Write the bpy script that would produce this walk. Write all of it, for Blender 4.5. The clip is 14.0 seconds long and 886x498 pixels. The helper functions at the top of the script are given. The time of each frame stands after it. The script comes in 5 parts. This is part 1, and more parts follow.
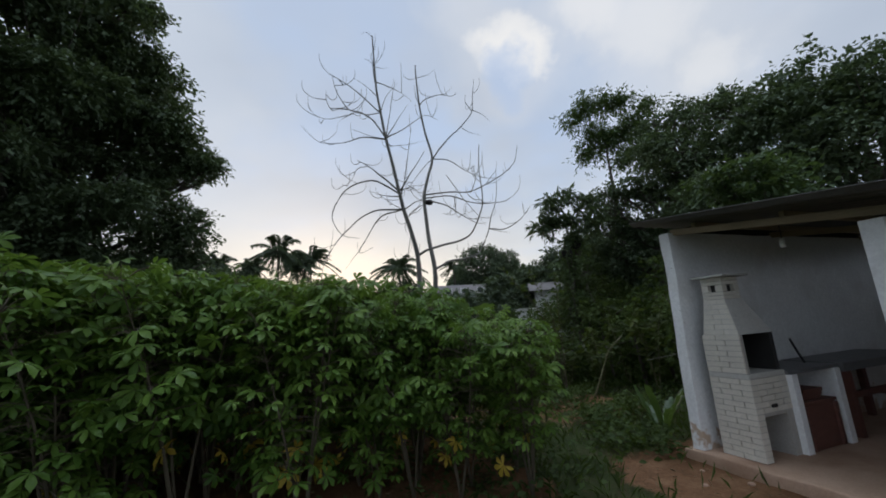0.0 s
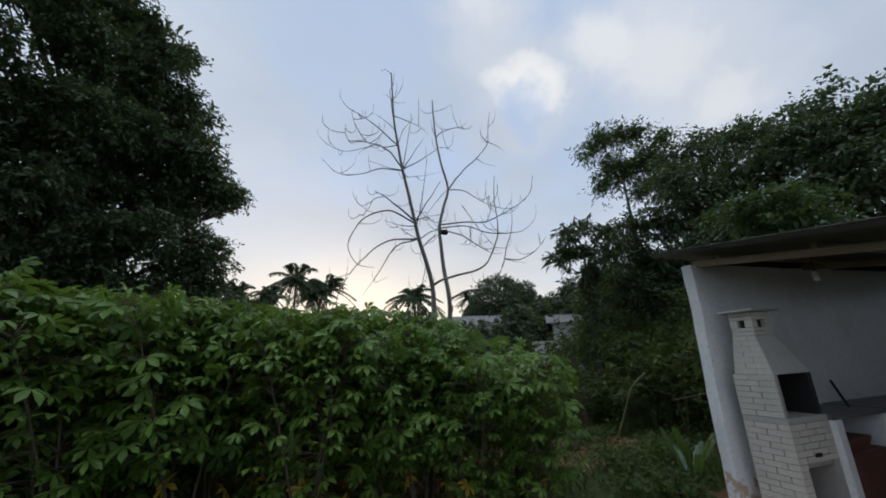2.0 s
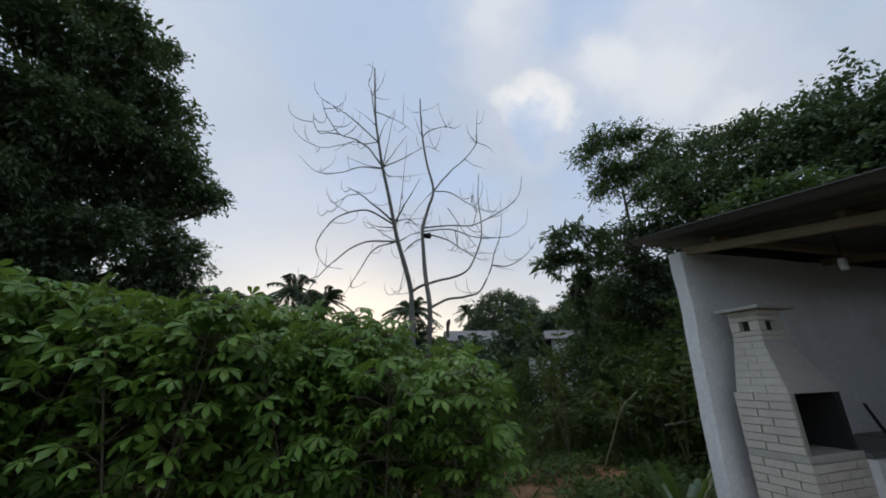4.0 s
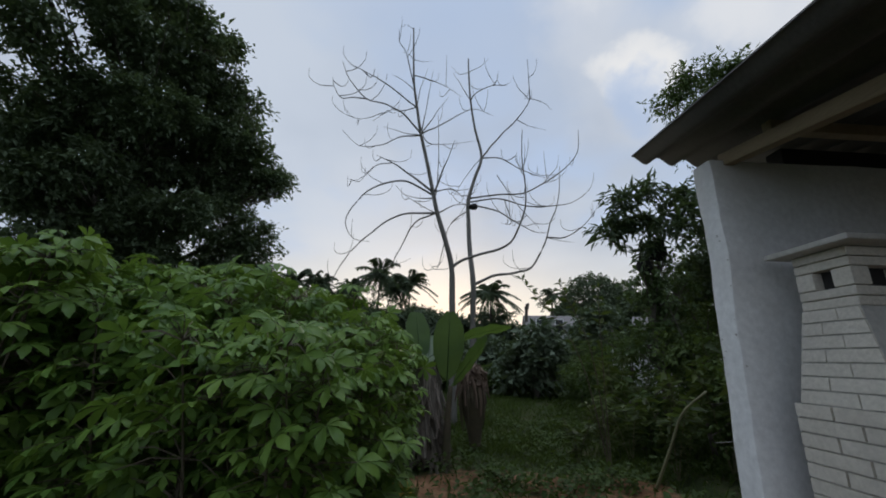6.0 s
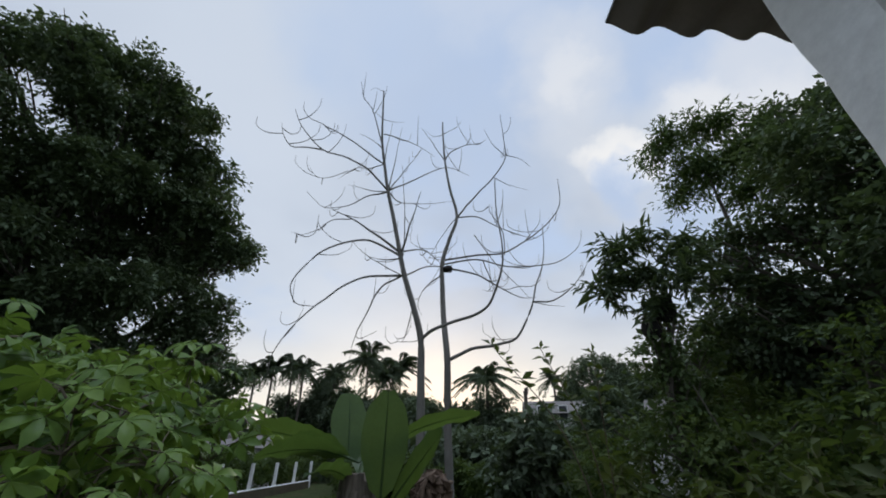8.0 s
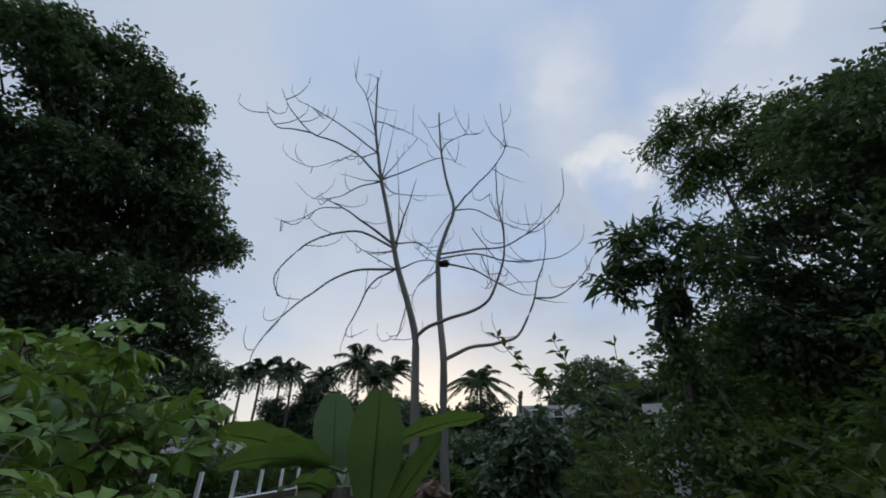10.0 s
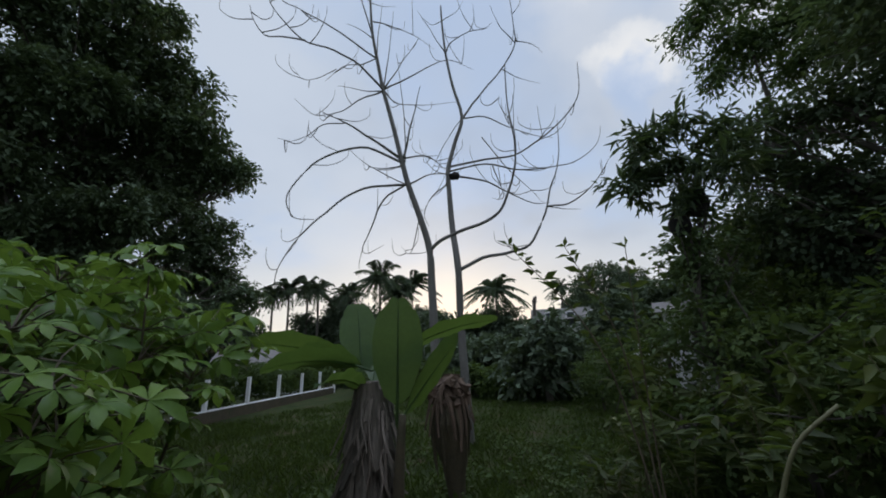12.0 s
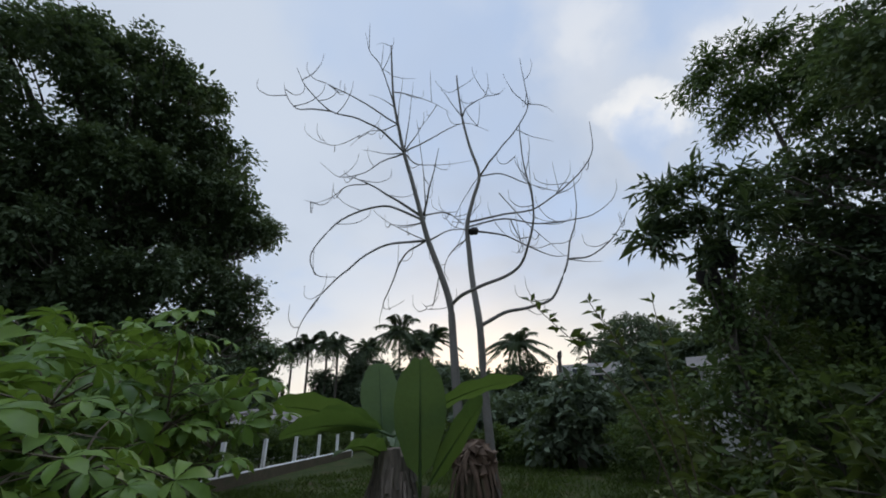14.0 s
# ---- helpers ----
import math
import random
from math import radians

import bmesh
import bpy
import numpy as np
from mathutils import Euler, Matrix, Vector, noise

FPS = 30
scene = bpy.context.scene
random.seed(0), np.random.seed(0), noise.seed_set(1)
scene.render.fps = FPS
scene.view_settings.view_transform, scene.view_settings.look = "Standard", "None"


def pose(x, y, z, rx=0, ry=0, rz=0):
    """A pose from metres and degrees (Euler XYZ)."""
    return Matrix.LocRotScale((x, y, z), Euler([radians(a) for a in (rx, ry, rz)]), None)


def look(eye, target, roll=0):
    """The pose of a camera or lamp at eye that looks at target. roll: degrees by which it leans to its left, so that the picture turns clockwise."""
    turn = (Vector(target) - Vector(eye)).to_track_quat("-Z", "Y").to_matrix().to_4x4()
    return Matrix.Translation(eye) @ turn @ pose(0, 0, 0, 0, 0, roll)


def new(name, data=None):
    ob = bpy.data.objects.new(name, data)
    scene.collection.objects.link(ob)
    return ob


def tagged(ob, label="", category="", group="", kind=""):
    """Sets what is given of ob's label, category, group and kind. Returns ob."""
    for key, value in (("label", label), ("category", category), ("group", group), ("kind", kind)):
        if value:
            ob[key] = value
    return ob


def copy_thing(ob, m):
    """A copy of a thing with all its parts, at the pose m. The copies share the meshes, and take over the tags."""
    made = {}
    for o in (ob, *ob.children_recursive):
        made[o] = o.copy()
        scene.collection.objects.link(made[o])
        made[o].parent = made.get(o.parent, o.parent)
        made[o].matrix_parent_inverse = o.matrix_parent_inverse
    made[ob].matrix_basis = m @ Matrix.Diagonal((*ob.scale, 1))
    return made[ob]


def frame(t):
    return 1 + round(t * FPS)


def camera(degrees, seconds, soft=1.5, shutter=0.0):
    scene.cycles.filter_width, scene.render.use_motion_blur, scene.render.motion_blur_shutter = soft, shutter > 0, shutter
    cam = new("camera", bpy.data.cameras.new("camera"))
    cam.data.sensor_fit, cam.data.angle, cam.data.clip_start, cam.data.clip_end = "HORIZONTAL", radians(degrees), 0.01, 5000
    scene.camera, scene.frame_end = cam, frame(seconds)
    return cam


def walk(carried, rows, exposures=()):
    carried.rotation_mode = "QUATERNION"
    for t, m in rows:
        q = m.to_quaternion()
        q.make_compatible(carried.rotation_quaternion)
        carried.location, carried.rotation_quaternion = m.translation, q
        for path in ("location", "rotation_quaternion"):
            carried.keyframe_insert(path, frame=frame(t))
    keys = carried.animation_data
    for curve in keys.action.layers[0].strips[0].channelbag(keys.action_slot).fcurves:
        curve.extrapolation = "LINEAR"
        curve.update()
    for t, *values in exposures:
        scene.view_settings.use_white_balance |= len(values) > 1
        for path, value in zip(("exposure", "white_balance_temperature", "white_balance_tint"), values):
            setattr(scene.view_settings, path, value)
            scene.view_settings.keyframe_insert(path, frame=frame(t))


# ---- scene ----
cam = camera(98.1, 14.0, soft=1.85)
PATH = [
    (0, (0.255, -0.352, 1.68), (0.164, 1.607, 2.071), -3.8),
    (0.5, (0.274, -0.334, 1.687), (0.172, 1.613, 2.132), -3.4),
    (1, (0.255, -0.343, 1.694), (0.136, 1.598, 2.16), -3.5),
    (1.5, (0.25, -0.347, 1.687), (0.12, 1.588, 2.175), -3.7),
    (2, (0.282, -0.279, 1.69), (0.12, 1.638, 2.237), -2.8),
    (2.5, (0.353, -0.156, 1.662), (0.183, 1.743, 2.267), -2.2),
    (3, (0.425, 0.053, 1.604), (0.251, 1.941, 2.239), -2.3),
    (3.2, (0.489, 0.171, 1.598), (0.336, 2.059, 2.242), -2.4),
    (5.3, (1.865, 1.751, 1.532), (1.416, 3.612, 2.109), 0.4),
    (5.5, (1.945, 1.851, 1.54), (1.425, 3.693, 2.12), 0.3),
    (6, (2.126, 2.183, 1.518), (1.465, 3.987, 2.074), 1.5),
    (6.5, (2.287, 2.619, 1.482), (1.6, 4.413, 2.038), 1.7),
    (7, (2.346, 3.053, 1.574), (1.754, 4.798, 2.352), 1.4),
    (7.5, (2.28, 3.462, 1.624), (1.701, 5.152, 2.524), 1.3),
    (7.7, (2.283, 3.637, 1.61), (1.677, 5.294, 2.551), 0.4),
    (10, (1.979, 4.426, 1.645), (1.417, 6.083, 2.614), 0.2),
    (10.5, (1.998, 4.421, 1.651), (1.402, 6.094, 2.572), -0.0),
    (11, (1.99, 4.453, 1.619), (1.401, 6.134, 2.528), -0.1),
    (11.5, (2.009, 4.431, 1.625), (1.444, 6.109, 2.554), -2.9),
    (12, (2.005, 4.461, 1.615), (1.315, 6.251, 2.179), -2.0),
    (12.5, (1.985, 4.474, 1.45), (1.294, 6.33, 1.722), 1.9),
    (13, (2.001, 4.428, 1.642), (1.396, 6.2, 2.343), 0.2),
    (13.5, (2.0, 4.431, 1.658), (1.401, 6.159, 2.469), -0.4),
    (14, (1.998, 4.422, 1.66), (1.262, 6.089, 2.483), -2.0),
]
walk(cam, [(t, look(eye, target, roll)) for t, eye, target, roll in PATH],
     exposures=[(0, 0.1, 6600, 10), (3.0, 0.1, 6500, 10), (5.5, 0.05, 6550, 10), (6.5, 0.0, 6550, 10), (7.5, 0.17, 6600, 10), (10.0, -0.05, 6300, 10), (11.5, -0.05, 6300, 10), (12.0, 0.05, 6450, 10), (12.4, 0.4, 7400, 12), (12.7, 0.3, 7200, 12), (13.2, 0.24, 6700, 10), (14, 0.15, 6500, 10)])

# ---- world and light: an overcast evening, glow low ahead ----
GLOW = radians(20)
world = bpy.data.worlds.new("overcast_sky")
scene.world = world
world.use_nodes = True
wn, wl = world.node_tree.nodes, world.node_tree.links
wn.clear()


def wnode(kind, **values):
    n = wn.new(kind)
    for k, v in values.items():
        n.inputs[k].default_value = v
    return n


w_out, w_bg = wn.new("ShaderNodeOutputWorld"), wn.new("ShaderNodeBackground")
sky = wn.new("ShaderNodeTexSky")
sky.sky_type, sky.sun_disc, sky.sun_elevation, sky.sun_rotation = "NISHITA", False, radians(9), -GLOW
sky.air_density, sky.dust_density = 1.2, 2.0
coord = wn.new("ShaderNodeTexCoord")
sep = wn.new("ShaderNodeSeparateXYZ")
wl.new(coord.outputs["Generated"], sep.inputs[0])
# cloud layer seen from below: the direction divided by its height
flat = wn.new("ShaderNodeMath"); flat.operation = "MAXIMUM"; flat.inputs[1].default_value = 0.0
wl.new(sep.outputs["Z"], flat.inputs[0])
lift = wn.new("ShaderNodeMath"); lift.operation = "ADD"; lift.inputs[1].default_value = 0.22
wl.new(flat.outputs[0], lift.inputs[0])
div = wn.new("ShaderNodeVectorMath"); div.operation = "DIVIDE"
comb = wn.new("ShaderNodeCombineXYZ")
for k in "XYZ":
    wl.new(lift.outputs[0], comb.inputs[k])
wl.new(coord.outputs["Generated"], div.inputs[0])
wl.new(comb.outputs[0], div.inputs[1])


def cloud(scale, detail, low, high, shift):
    mapping = wn.new("ShaderNodeMapping")
    mapping.inputs["Location"].default_value = shift
    n = wn.new("ShaderNodeTexNoise")
    n.inputs["Scale"].default_value, n.inputs["Detail"].default_value, n.inputs["Roughness"].default_value = scale, detail, 0.5
    wl.new(div.outputs[0], mapping.inputs[0])
    wl.new(mapping.outputs[0], n.inputs["Vector"])
    r = wn.new("ShaderNodeMapRange")
    r.interpolation_type = "SMOOTHSTEP"
    r.inputs["From Min"].default_value, r.inputs["From Max"].default_value = low, high
    wl.new(n.outputs["Fac"], r.inputs["Value"])
    return r.outputs[0]


def wmix(fac, a, b, blend="MIX"):
    m = wn.new("ShaderNodeMix")
    m.data_type, m.blend_type = "RGBA", blend
    for slot, v in ((0, fac), (6, a), (7, b)):
        if isinstance(v, (int, float)):
            m.inputs[slot].default_value = v
        elif isinstance(v, tuple):
            m.inputs[slot].default_value = v
        else:
            wl.new(v, m.inputs[slot])
    return m.outputs[2]


def toward(az, el, tight, way=None):
    """How near the direction is to a bearing (left of +y) and height, as a soft spot."""
    d = wn.new("ShaderNodeVectorMath"); d.operation = "DOT_PRODUCT"
    d.inputs[1].default_value = (-math.sin(az) * math.cos(el), math.cos(az) * math.cos(el), math.sin(el))
    wl.new(way or coord.outputs["Generated"], d.inputs[0])
    r = wn.new("ShaderNodeMapRange"); r.interpolation_type = "SMOOTHSTEP"
    r.inputs["From Min"].default_value, r.inputs["From Max"].default_value = math.cos(tight), 1.0
    wl.new(d.outputs["Value"], r.inputs["Value"])
    return r.outputs[0]


scaled_sky = wmix(1.0, sky.outputs[0], (0.007, 0.007, 0.007, 1), "MULTIPLY")
grey = wmix(cloud(1.1, 4, 0.28, 0.72, (0.3, 1.1, 0.0)), (0.43, 0.50, 0.62, 1), (0.57, 0.64, 0.75, 1))
grey = wmix(cloud(2.2, 3, 0.46, 0.80, (2.0, 0.4, 0.0)), grey, (0.45, 0.57, 0.78, 1))
# ragged directions, so that the cloud's thin places have no smooth outline
ragged = wn.new("ShaderNodeTexNoise")
ragged.inputs["Scale"].default_value, ragged.inputs["Detail"].default_value, ragged.inputs["Roughness"].default_value = 9.0, 5, 0.55
wl.new(coord.outputs["Generated"], ragged.inputs["Vector"])
centred = wn.new("ShaderNodeVectorMath"); centred.operation = "SUBTRACT"; centred.inputs[1].default_value = (0.5, 0.5, 0.5)
wl.new(ragged.outputs["Color"], centred.inputs[0])
bent = wn.new("ShaderNodeVectorMath"); bent.operation = "MULTIPLY_ADD"; bent.inputs[1].default_value = (0.16, 0.16, 0.16)
wl.new(centred.outputs[0], bent.inputs[0])
wl.new(coord.outputs["Generated"], bent.inputs[2])
unit = wn.new("ShaderNodeVectorMath"); unit.operation = "NORMALIZE"
wl.new(bent.outputs[0], unit.inputs[0])


def patch(az, el, size, share, tint):
    """A soft ragged place in the cloud: bearing, height and size in degrees."""
    global grey
    m = wn.new("ShaderNodeMath"); m.operation = "MULTIPLY"; m.inputs[1].default_value = share
    wl.new(toward(radians(az), radians(el), radians(size), unit.outputs[0]), m.inputs[0])
    grey = wmix(m.outputs[0], grey, tint)


BLUE, PALE, BRIGHT = (0.42, 0.54, 0.76, 1), (0.66, 0.70, 0.77, 1), (0.87, 0.87, 0.87, 1)
for az, el, size, share in ((20, 58, 24, 0.6), (-2, 58, 14, 0.5), (-31, 45, 12, 0.7), (-22, 50, 12, 0.5), (14, 38, 16, 0.3), (-20, 30, 12, 0.4)):
    patch(az, el, size, share, BLUE)
for az, el, size, share in ((-5, 51, 9, 0.6), (-5, 45, 8, 0.4), (-10, 36, 10, 0.4), (-24, 40, 8, 0.5), (-29, 37, 9, 0.45), (-37, 44, 9, 0.6), (-34, 30, 12, 0.5), (8, 66, 12, 0.4), (28, 17, 16, 0.4)):
    patch(az, el, size, share, PALE)
for az, el, size, share in ((-5.2, 50, 4.5, 0.3), (-10.4, 38.4, 4.2, 0.75), (-7.0, 37.4, 3.6, 0.55), (-13.4, 35.6, 3.6, 0.75), (-23, 39.5, 4.8, 0.5), (-30.5, 35.5, 6.0, 0.35), (-36.5, 44.5, 3.6, 0.4), (-37, 29, 4.0, 0.4)):
    patch(az, el, size, share, BRIGHT)
patch(-9.2, 34.4, 4.4, 0.7, BLUE)
# warm glow at the horizon where the sun went down
glow = wn.new("ShaderNodeMath"); glow.operation = "MULTIPLY"
low_band = wn.new("ShaderNodeMapRange"); low_band.interpolation_type = "SMOOTHSTEP"
low_band.inputs["From Min"].default_value, low_band.inputs["From Max"].default_value = 0.34, 0.04
wl.new(sep.outputs["Z"], low_band.inputs["Value"])
wl.new(low_band.outputs[0], glow.inputs[0])
wl.new(toward(GLOW, radians(6), radians(48)), glow.inputs[1])
grey = wmix(glow.outputs[0], grey, (0.92, 0.87, 0.78, 1))
total = wmix(1.0, grey, scaled_sky, "ADD")
# added bright cap overhead, out of view, to lift light on ground and leaves
zenith_fill = wn.new("ShaderNodeMapRange"); zenith_fill.interpolation_type = "SMOOTHSTEP"
zenith_fill.inputs["From Min"].default_value, zenith_fill.inputs["From Max"].default_value = 0.91, 1.0
zenith_fill.inputs["To Min"].default_value, zenith_fill.inputs["To Max"].default_value = 1.0, 7.5
wl.new(sep.outputs["Z"], zenith_fill.inputs["Value"])
overhead = wn.new("ShaderNodeVectorMath"); overhead.operation = "SCALE"
wl.new(total, overhead.inputs[0])
wl.new(zenith_fill.outputs[0], overhead.inputs["Scale"])
total = overhead.outputs[0]
wl.new(total, w_bg.inputs["Color"])
w_bg.inputs["Strength"].default_value = 0.94
wl.new(w_bg.outputs[0], w_out.inputs[0])

sun = bpy.data.lights.new("sun", "SUN")
sun.energy, sun.angle, sun.color = 0.5, radians(25), (1.0, 0.9, 0.78)
sun_ob = new("sun", sun)
sun_ob.matrix_world = look((0, 0, 30), (30 * math.sin(GLOW) * 4, -30 * math.cos(GLOW) * 4, 0))

# ---- materials ----


def material(name, c1, c2, scale=6.0, rough=0.8, bump=0.3, fine=60.0, metal=0.0, stain=None, vary=0.0, leaf=0.0, stretch=(1, 1, 1), gloss=0.5, splash=None):
    """Two-scale mottled surface: c1 to c2 by coarse noise, fine grain as relief; stain: a colour in uneven blotches; vary: per-object
    change of value; leaf: share of light let through; splash: colour of soil spattered up from the ground, in ragged patches."""
    m = bpy.data.materials.new(name)
    m.use_nodes = True
    n, l = m.node_tree.nodes, m.node_tree.links
    p = n["Principled BSDF"]
    tc = n.new("ShaderNodeTexCoord")
    mp = n.new("ShaderNodeMapping")
    mp.inputs["Scale"].default_value = stretch
    l.new(tc.outputs["Object"], mp.inputs[0])

    def tex(sc, det):
        t = n.new("ShaderNodeTexNoise")
        t.inputs["Scale"].default_value, t.inputs["Detail"].default_value, t.inputs["Roughness"].default_value = sc, det, 0.62
        l.new(mp.outputs[0], t.inputs["Vector"])
        return t.outputs["Fac"]

    def mix(fac, a, b, blend="MIX"):
        k = n.new("ShaderNodeMix")
        k.data_type, k.blend_type = "RGBA", blend
        for slot, v in ((0, fac), (6, a), (7, b)):
            if isinstance(v, (int, float)):
                k.inputs[slot].default_value = v
            elif isinstance(v, tuple):
                k.inputs[slot].default_value = (*v, 1)
            else:
                l.new(v, k.inputs[slot])
        return k.outputs[2]

    def span(v, a, b, c=0.0, d=1.0):
        r = n.new("ShaderNodeMapRange")
        for key, val in (("From Min", a), ("From Max", b), ("To Min", c), ("To Max", d)):
            r.inputs[key].default_value = val
        l.new(v, r.inputs["Value"])
        return r.outputs[0]

    coarse, grain = tex(scale, 5), tex(fine, 4)
    col = mix(span(coarse, 0.3, 0.7), c1, c2)
    col = mix(0.35, col, mix(span(grain, 0.25, 0.75), tuple(0.6 * v for v in c1), tuple(min(1, 1.25 * v) for v in c2)))
    if stain:
        col = mix(span(tex(scale * 0.45, 6), 0.52, 0.72, 0.0, 0.75), col, stain)
    if splash:
        part_z = n.new("ShaderNodeSeparateXYZ")
        l.new(tc.outputs["Object"], part_z.inputs[0])
        reach = n.new("ShaderNodeMath"); reach.operation = "SUBTRACT"
        l.new(span(tex(7.0, 8), 0.35, 0.75, 0.0, 0.75), reach.inputs[0])
        l.new(part_z.outputs["Z"], reach.inputs[1])
        col = mix(span(reach.outputs[0], 0.0, 0.16, 0.0, 0.8), col, splash)
    if vary:
        info = n.new("ShaderNodeObjectInfo")
        geo = n.new("ShaderNodeNewGeometry")
        add = n.new("ShaderNodeMath"); add.operation = "ADD"
        l.new(info.outputs["Random"], add.inputs[0])
        l.new(geo.outputs["Random Per Island"], add.inputs[1])
        hsv = n.new("ShaderNodeHueSaturation")
        l.new(span(add.outputs[0], 0.0, 2.0, 1 - vary, 1 + vary), hsv.inputs["Value"])
        l.new(span(add.outputs[0], 0.0, 2.0, 0.5 + 0.04 * vary, 0.5 - 0.04 * vary), hsv.inputs["Hue"])
        l.new(col, hsv.inputs["Color"])
        col = hsv.outputs[0]
    l.new(col, p.inputs["Base Color"])
    p.inputs["Metallic"].default_value = metal
    p.inputs["Specular IOR Level"].default_value = gloss
    l.new(span(grain, 0.2, 0.8, max(0.02, rough - 0.12), min(1, rough + 0.12)), p.inputs["Roughness"])
    if bump:
        b = n.new("ShaderNodeBump")
        b.inputs["Strength"].default_value, b.inputs["Distance"].default_value = bump, 0.02
        l.new(mix(0.5, coarse, grain), b.inputs["Height"])
        l.new(b.outputs[0], p.inputs["Normal"])
    if leaf:
        tr = n.new("ShaderNodeBsdfTranslucent")
        l.new(mix(0.5, col, (0.17, 0.25, 0.03)), tr.inputs["Color"])
        ms = n.new("ShaderNodeMixShader")
        ms.inputs[0].default_value = leaf
        l.new(p.outputs[0], ms.inputs[1])
        l.new(tr.outputs[0], ms.inputs[2])
        l.new(ms.outputs[0], n["Material Output"].inputs["Surface"])
    return m


def ground_material():
    """Turf and bare soil, blended with ragged edges by the sheet's own share of bare ground."""
    m = bpy.data.materials.new("turf_and_soil")
    m.use_nodes = True
    n, l = m.node_tree.nodes, m.node_tree.links
    p = n["Principled BSDF"]
    tc = n.new("ShaderNodeTexCoord")

    def tex(scale, detail):
        t = n.new("ShaderNodeTexNoise")
        t.inputs["Scale"].default_value, t.inputs["Detail"].default_value, t.inputs["Roughness"].default_value = scale, detail, 0.65
        l.new(tc.outputs["Object"], t.inputs["Vector"])
        return t.outputs["Fac"]

    def ramp(fac, *stops):
        r = n.new("ShaderNodeValToRGB")
        while len(r.color_ramp.elements) < len(stops):
            r.color_ramp.elements.new(0.5)
        for e, (at, col) in zip(r.color_ramp.elements, stops):
            e.position, e.color = at, (*col, 1)
        l.new(fac, r.inputs[0])
        return r.outputs[0]

    coarse, fine = tex(1.1, 6), tex(26, 6)
    turf = ramp(coarse, (0.3, (0.020, 0.032, 0.010)), (0.5, (0.034, 0.046, 0.016)), (0.68, (0.062, 0.048, 0.026)))
    soil = ramp(tex(2.4, 7), (0.3, (0.085, 0.044, 0.022)), (0.5, (0.165, 0.088, 0.046)), (0.7, (0.24, 0.14, 0.08)))
    bare = n.new("ShaderNodeAttribute")
    bare.attribute_name = "bare"
    add = n.new("ShaderNodeMath"); add.operation = "ADD"
    l.new(bare.outputs["Fac"], add.inputs[0])
    l.new(tex(5, 6), add.inputs[1])
    edge = n.new("ShaderNodeMapRange")
    edge.inputs["From Min"].default_value, edge.inputs["From Max"].default_value = 0.92, 1.12
    l.new(add.outputs[0], edge.inputs["Value"])
    mix = n.new("ShaderNodeMix"); mix.data_type = "RGBA"
    l.new(edge.outputs[0], mix.inputs[0])
    l.new(turf, mix.inputs[6])
    l.new(soil, mix.inputs[7])
    grit = n.new("ShaderNodeMix"); grit.data_type, grit.blend_type = "RGBA", "OVERLAY"
    grit.inputs[0].default_value = 0.6
    l.new(mix.outputs[2], grit.inputs[6])
    l.new(fine, grit.inputs[7])
    l.new(grit.outputs[2], p.inputs["Base Color"])
    p.inputs["Roughness"].default_value = 0.95
    p.inputs["Specular IOR Level"].default_value = 0.08
    b = n.new("ShaderNodeBump")
    b.inputs["Strength"].default_value, b.inputs["Distance"].default_value = 0.8, 0.03
    l.new(fine, b.inputs["Height"])
    l.new(b.outputs[0], p.inputs["Normal"])
    return m


M_GROUND = ground_material()
M_WHITE = material("whitewashed_plaster", (0.74, 0.74, 0.73), (0.82, 0.82, 0.80), 2.5, 0.85, 0.25, 30, stain=(0.60, 0.58, 0.55))
M_SPLASHED = material("whitewash_with_soil_splash", (0.74, 0.74, 0.73), (0.82, 0.82, 0.80), 2.5, 0.85, 0.25, 30, stain=(0.60, 0.58, 0.55), splash=(0.42, 0.27, 0.15))
M_SLAB = material("dusty_concrete", (0.33, 0.205, 0.135), (0.45, 0.31, 0.22), 3.0, 0.9, 0.3, 50, stain=(0.24, 0.135, 0.08))
M_ROOF = material("weathered_fibre_cement", (0.06, 0.06, 0.058), (0.11, 0.107, 0.10), 3.0, 0.9, 0.3, 50, stain=(0.05, 0.05, 0.045))
M_BEAM = material("bare_wood_beam", (0.20, 0.15, 0.09), (0.31, 0.24, 0.15), 3.0, 0.8, 0.3, 30, stretch=(1, 8, 8))
M_BRICK = material("cream_painted_brick", (0.57, 0.53, 0.45), (0.66, 0.62, 0.54), 5.0, 0.85, 0.4, 60, vary=0.07, stain=(0.46, 0.43, 0.38))
M_JOINT = material("grey_mortar", (0.34, 0.32, 0.29), (0.42, 0.40, 0.36), 8.0, 0.95, 0.4, 70)
M_HOOD = material("grey_cement_render", (0.42, 0.41, 0.37), (0.52, 0.50, 0.46), 3.0, 0.9, 0.3, 40, stain=(0.30, 0.29, 0.27))
# Barbecue soot, and the painted shade of the strip between wall and roof.
M_SOOT_AND_GAP_SHADE = material("soot", (0.012, 0.012, 0.012), (0.03, 0.028, 0.026), 4.0, 0.95, 0.3, 40)
M_STONE = material("dark_stone_top", (0.10, 0.10, 0.105), (0.17, 0.17, 0.17), 6.0, 0.45, 0.1, 80)
M_REDWOOD = material("red_brown_wood", (0.10, 0.035, 0.025), (0.17, 0.07, 0.05), 3.0, 0.7, 0.3, 30, stretch=(1, 1, 6), stain=(0.07, 0.04, 0.035))
M_BLACK = material("black_iron", (0.02, 0.02, 0.022), (0.04, 0.04, 0.04), 9.0, 0.5, 0.1, 80, metal=0.6)
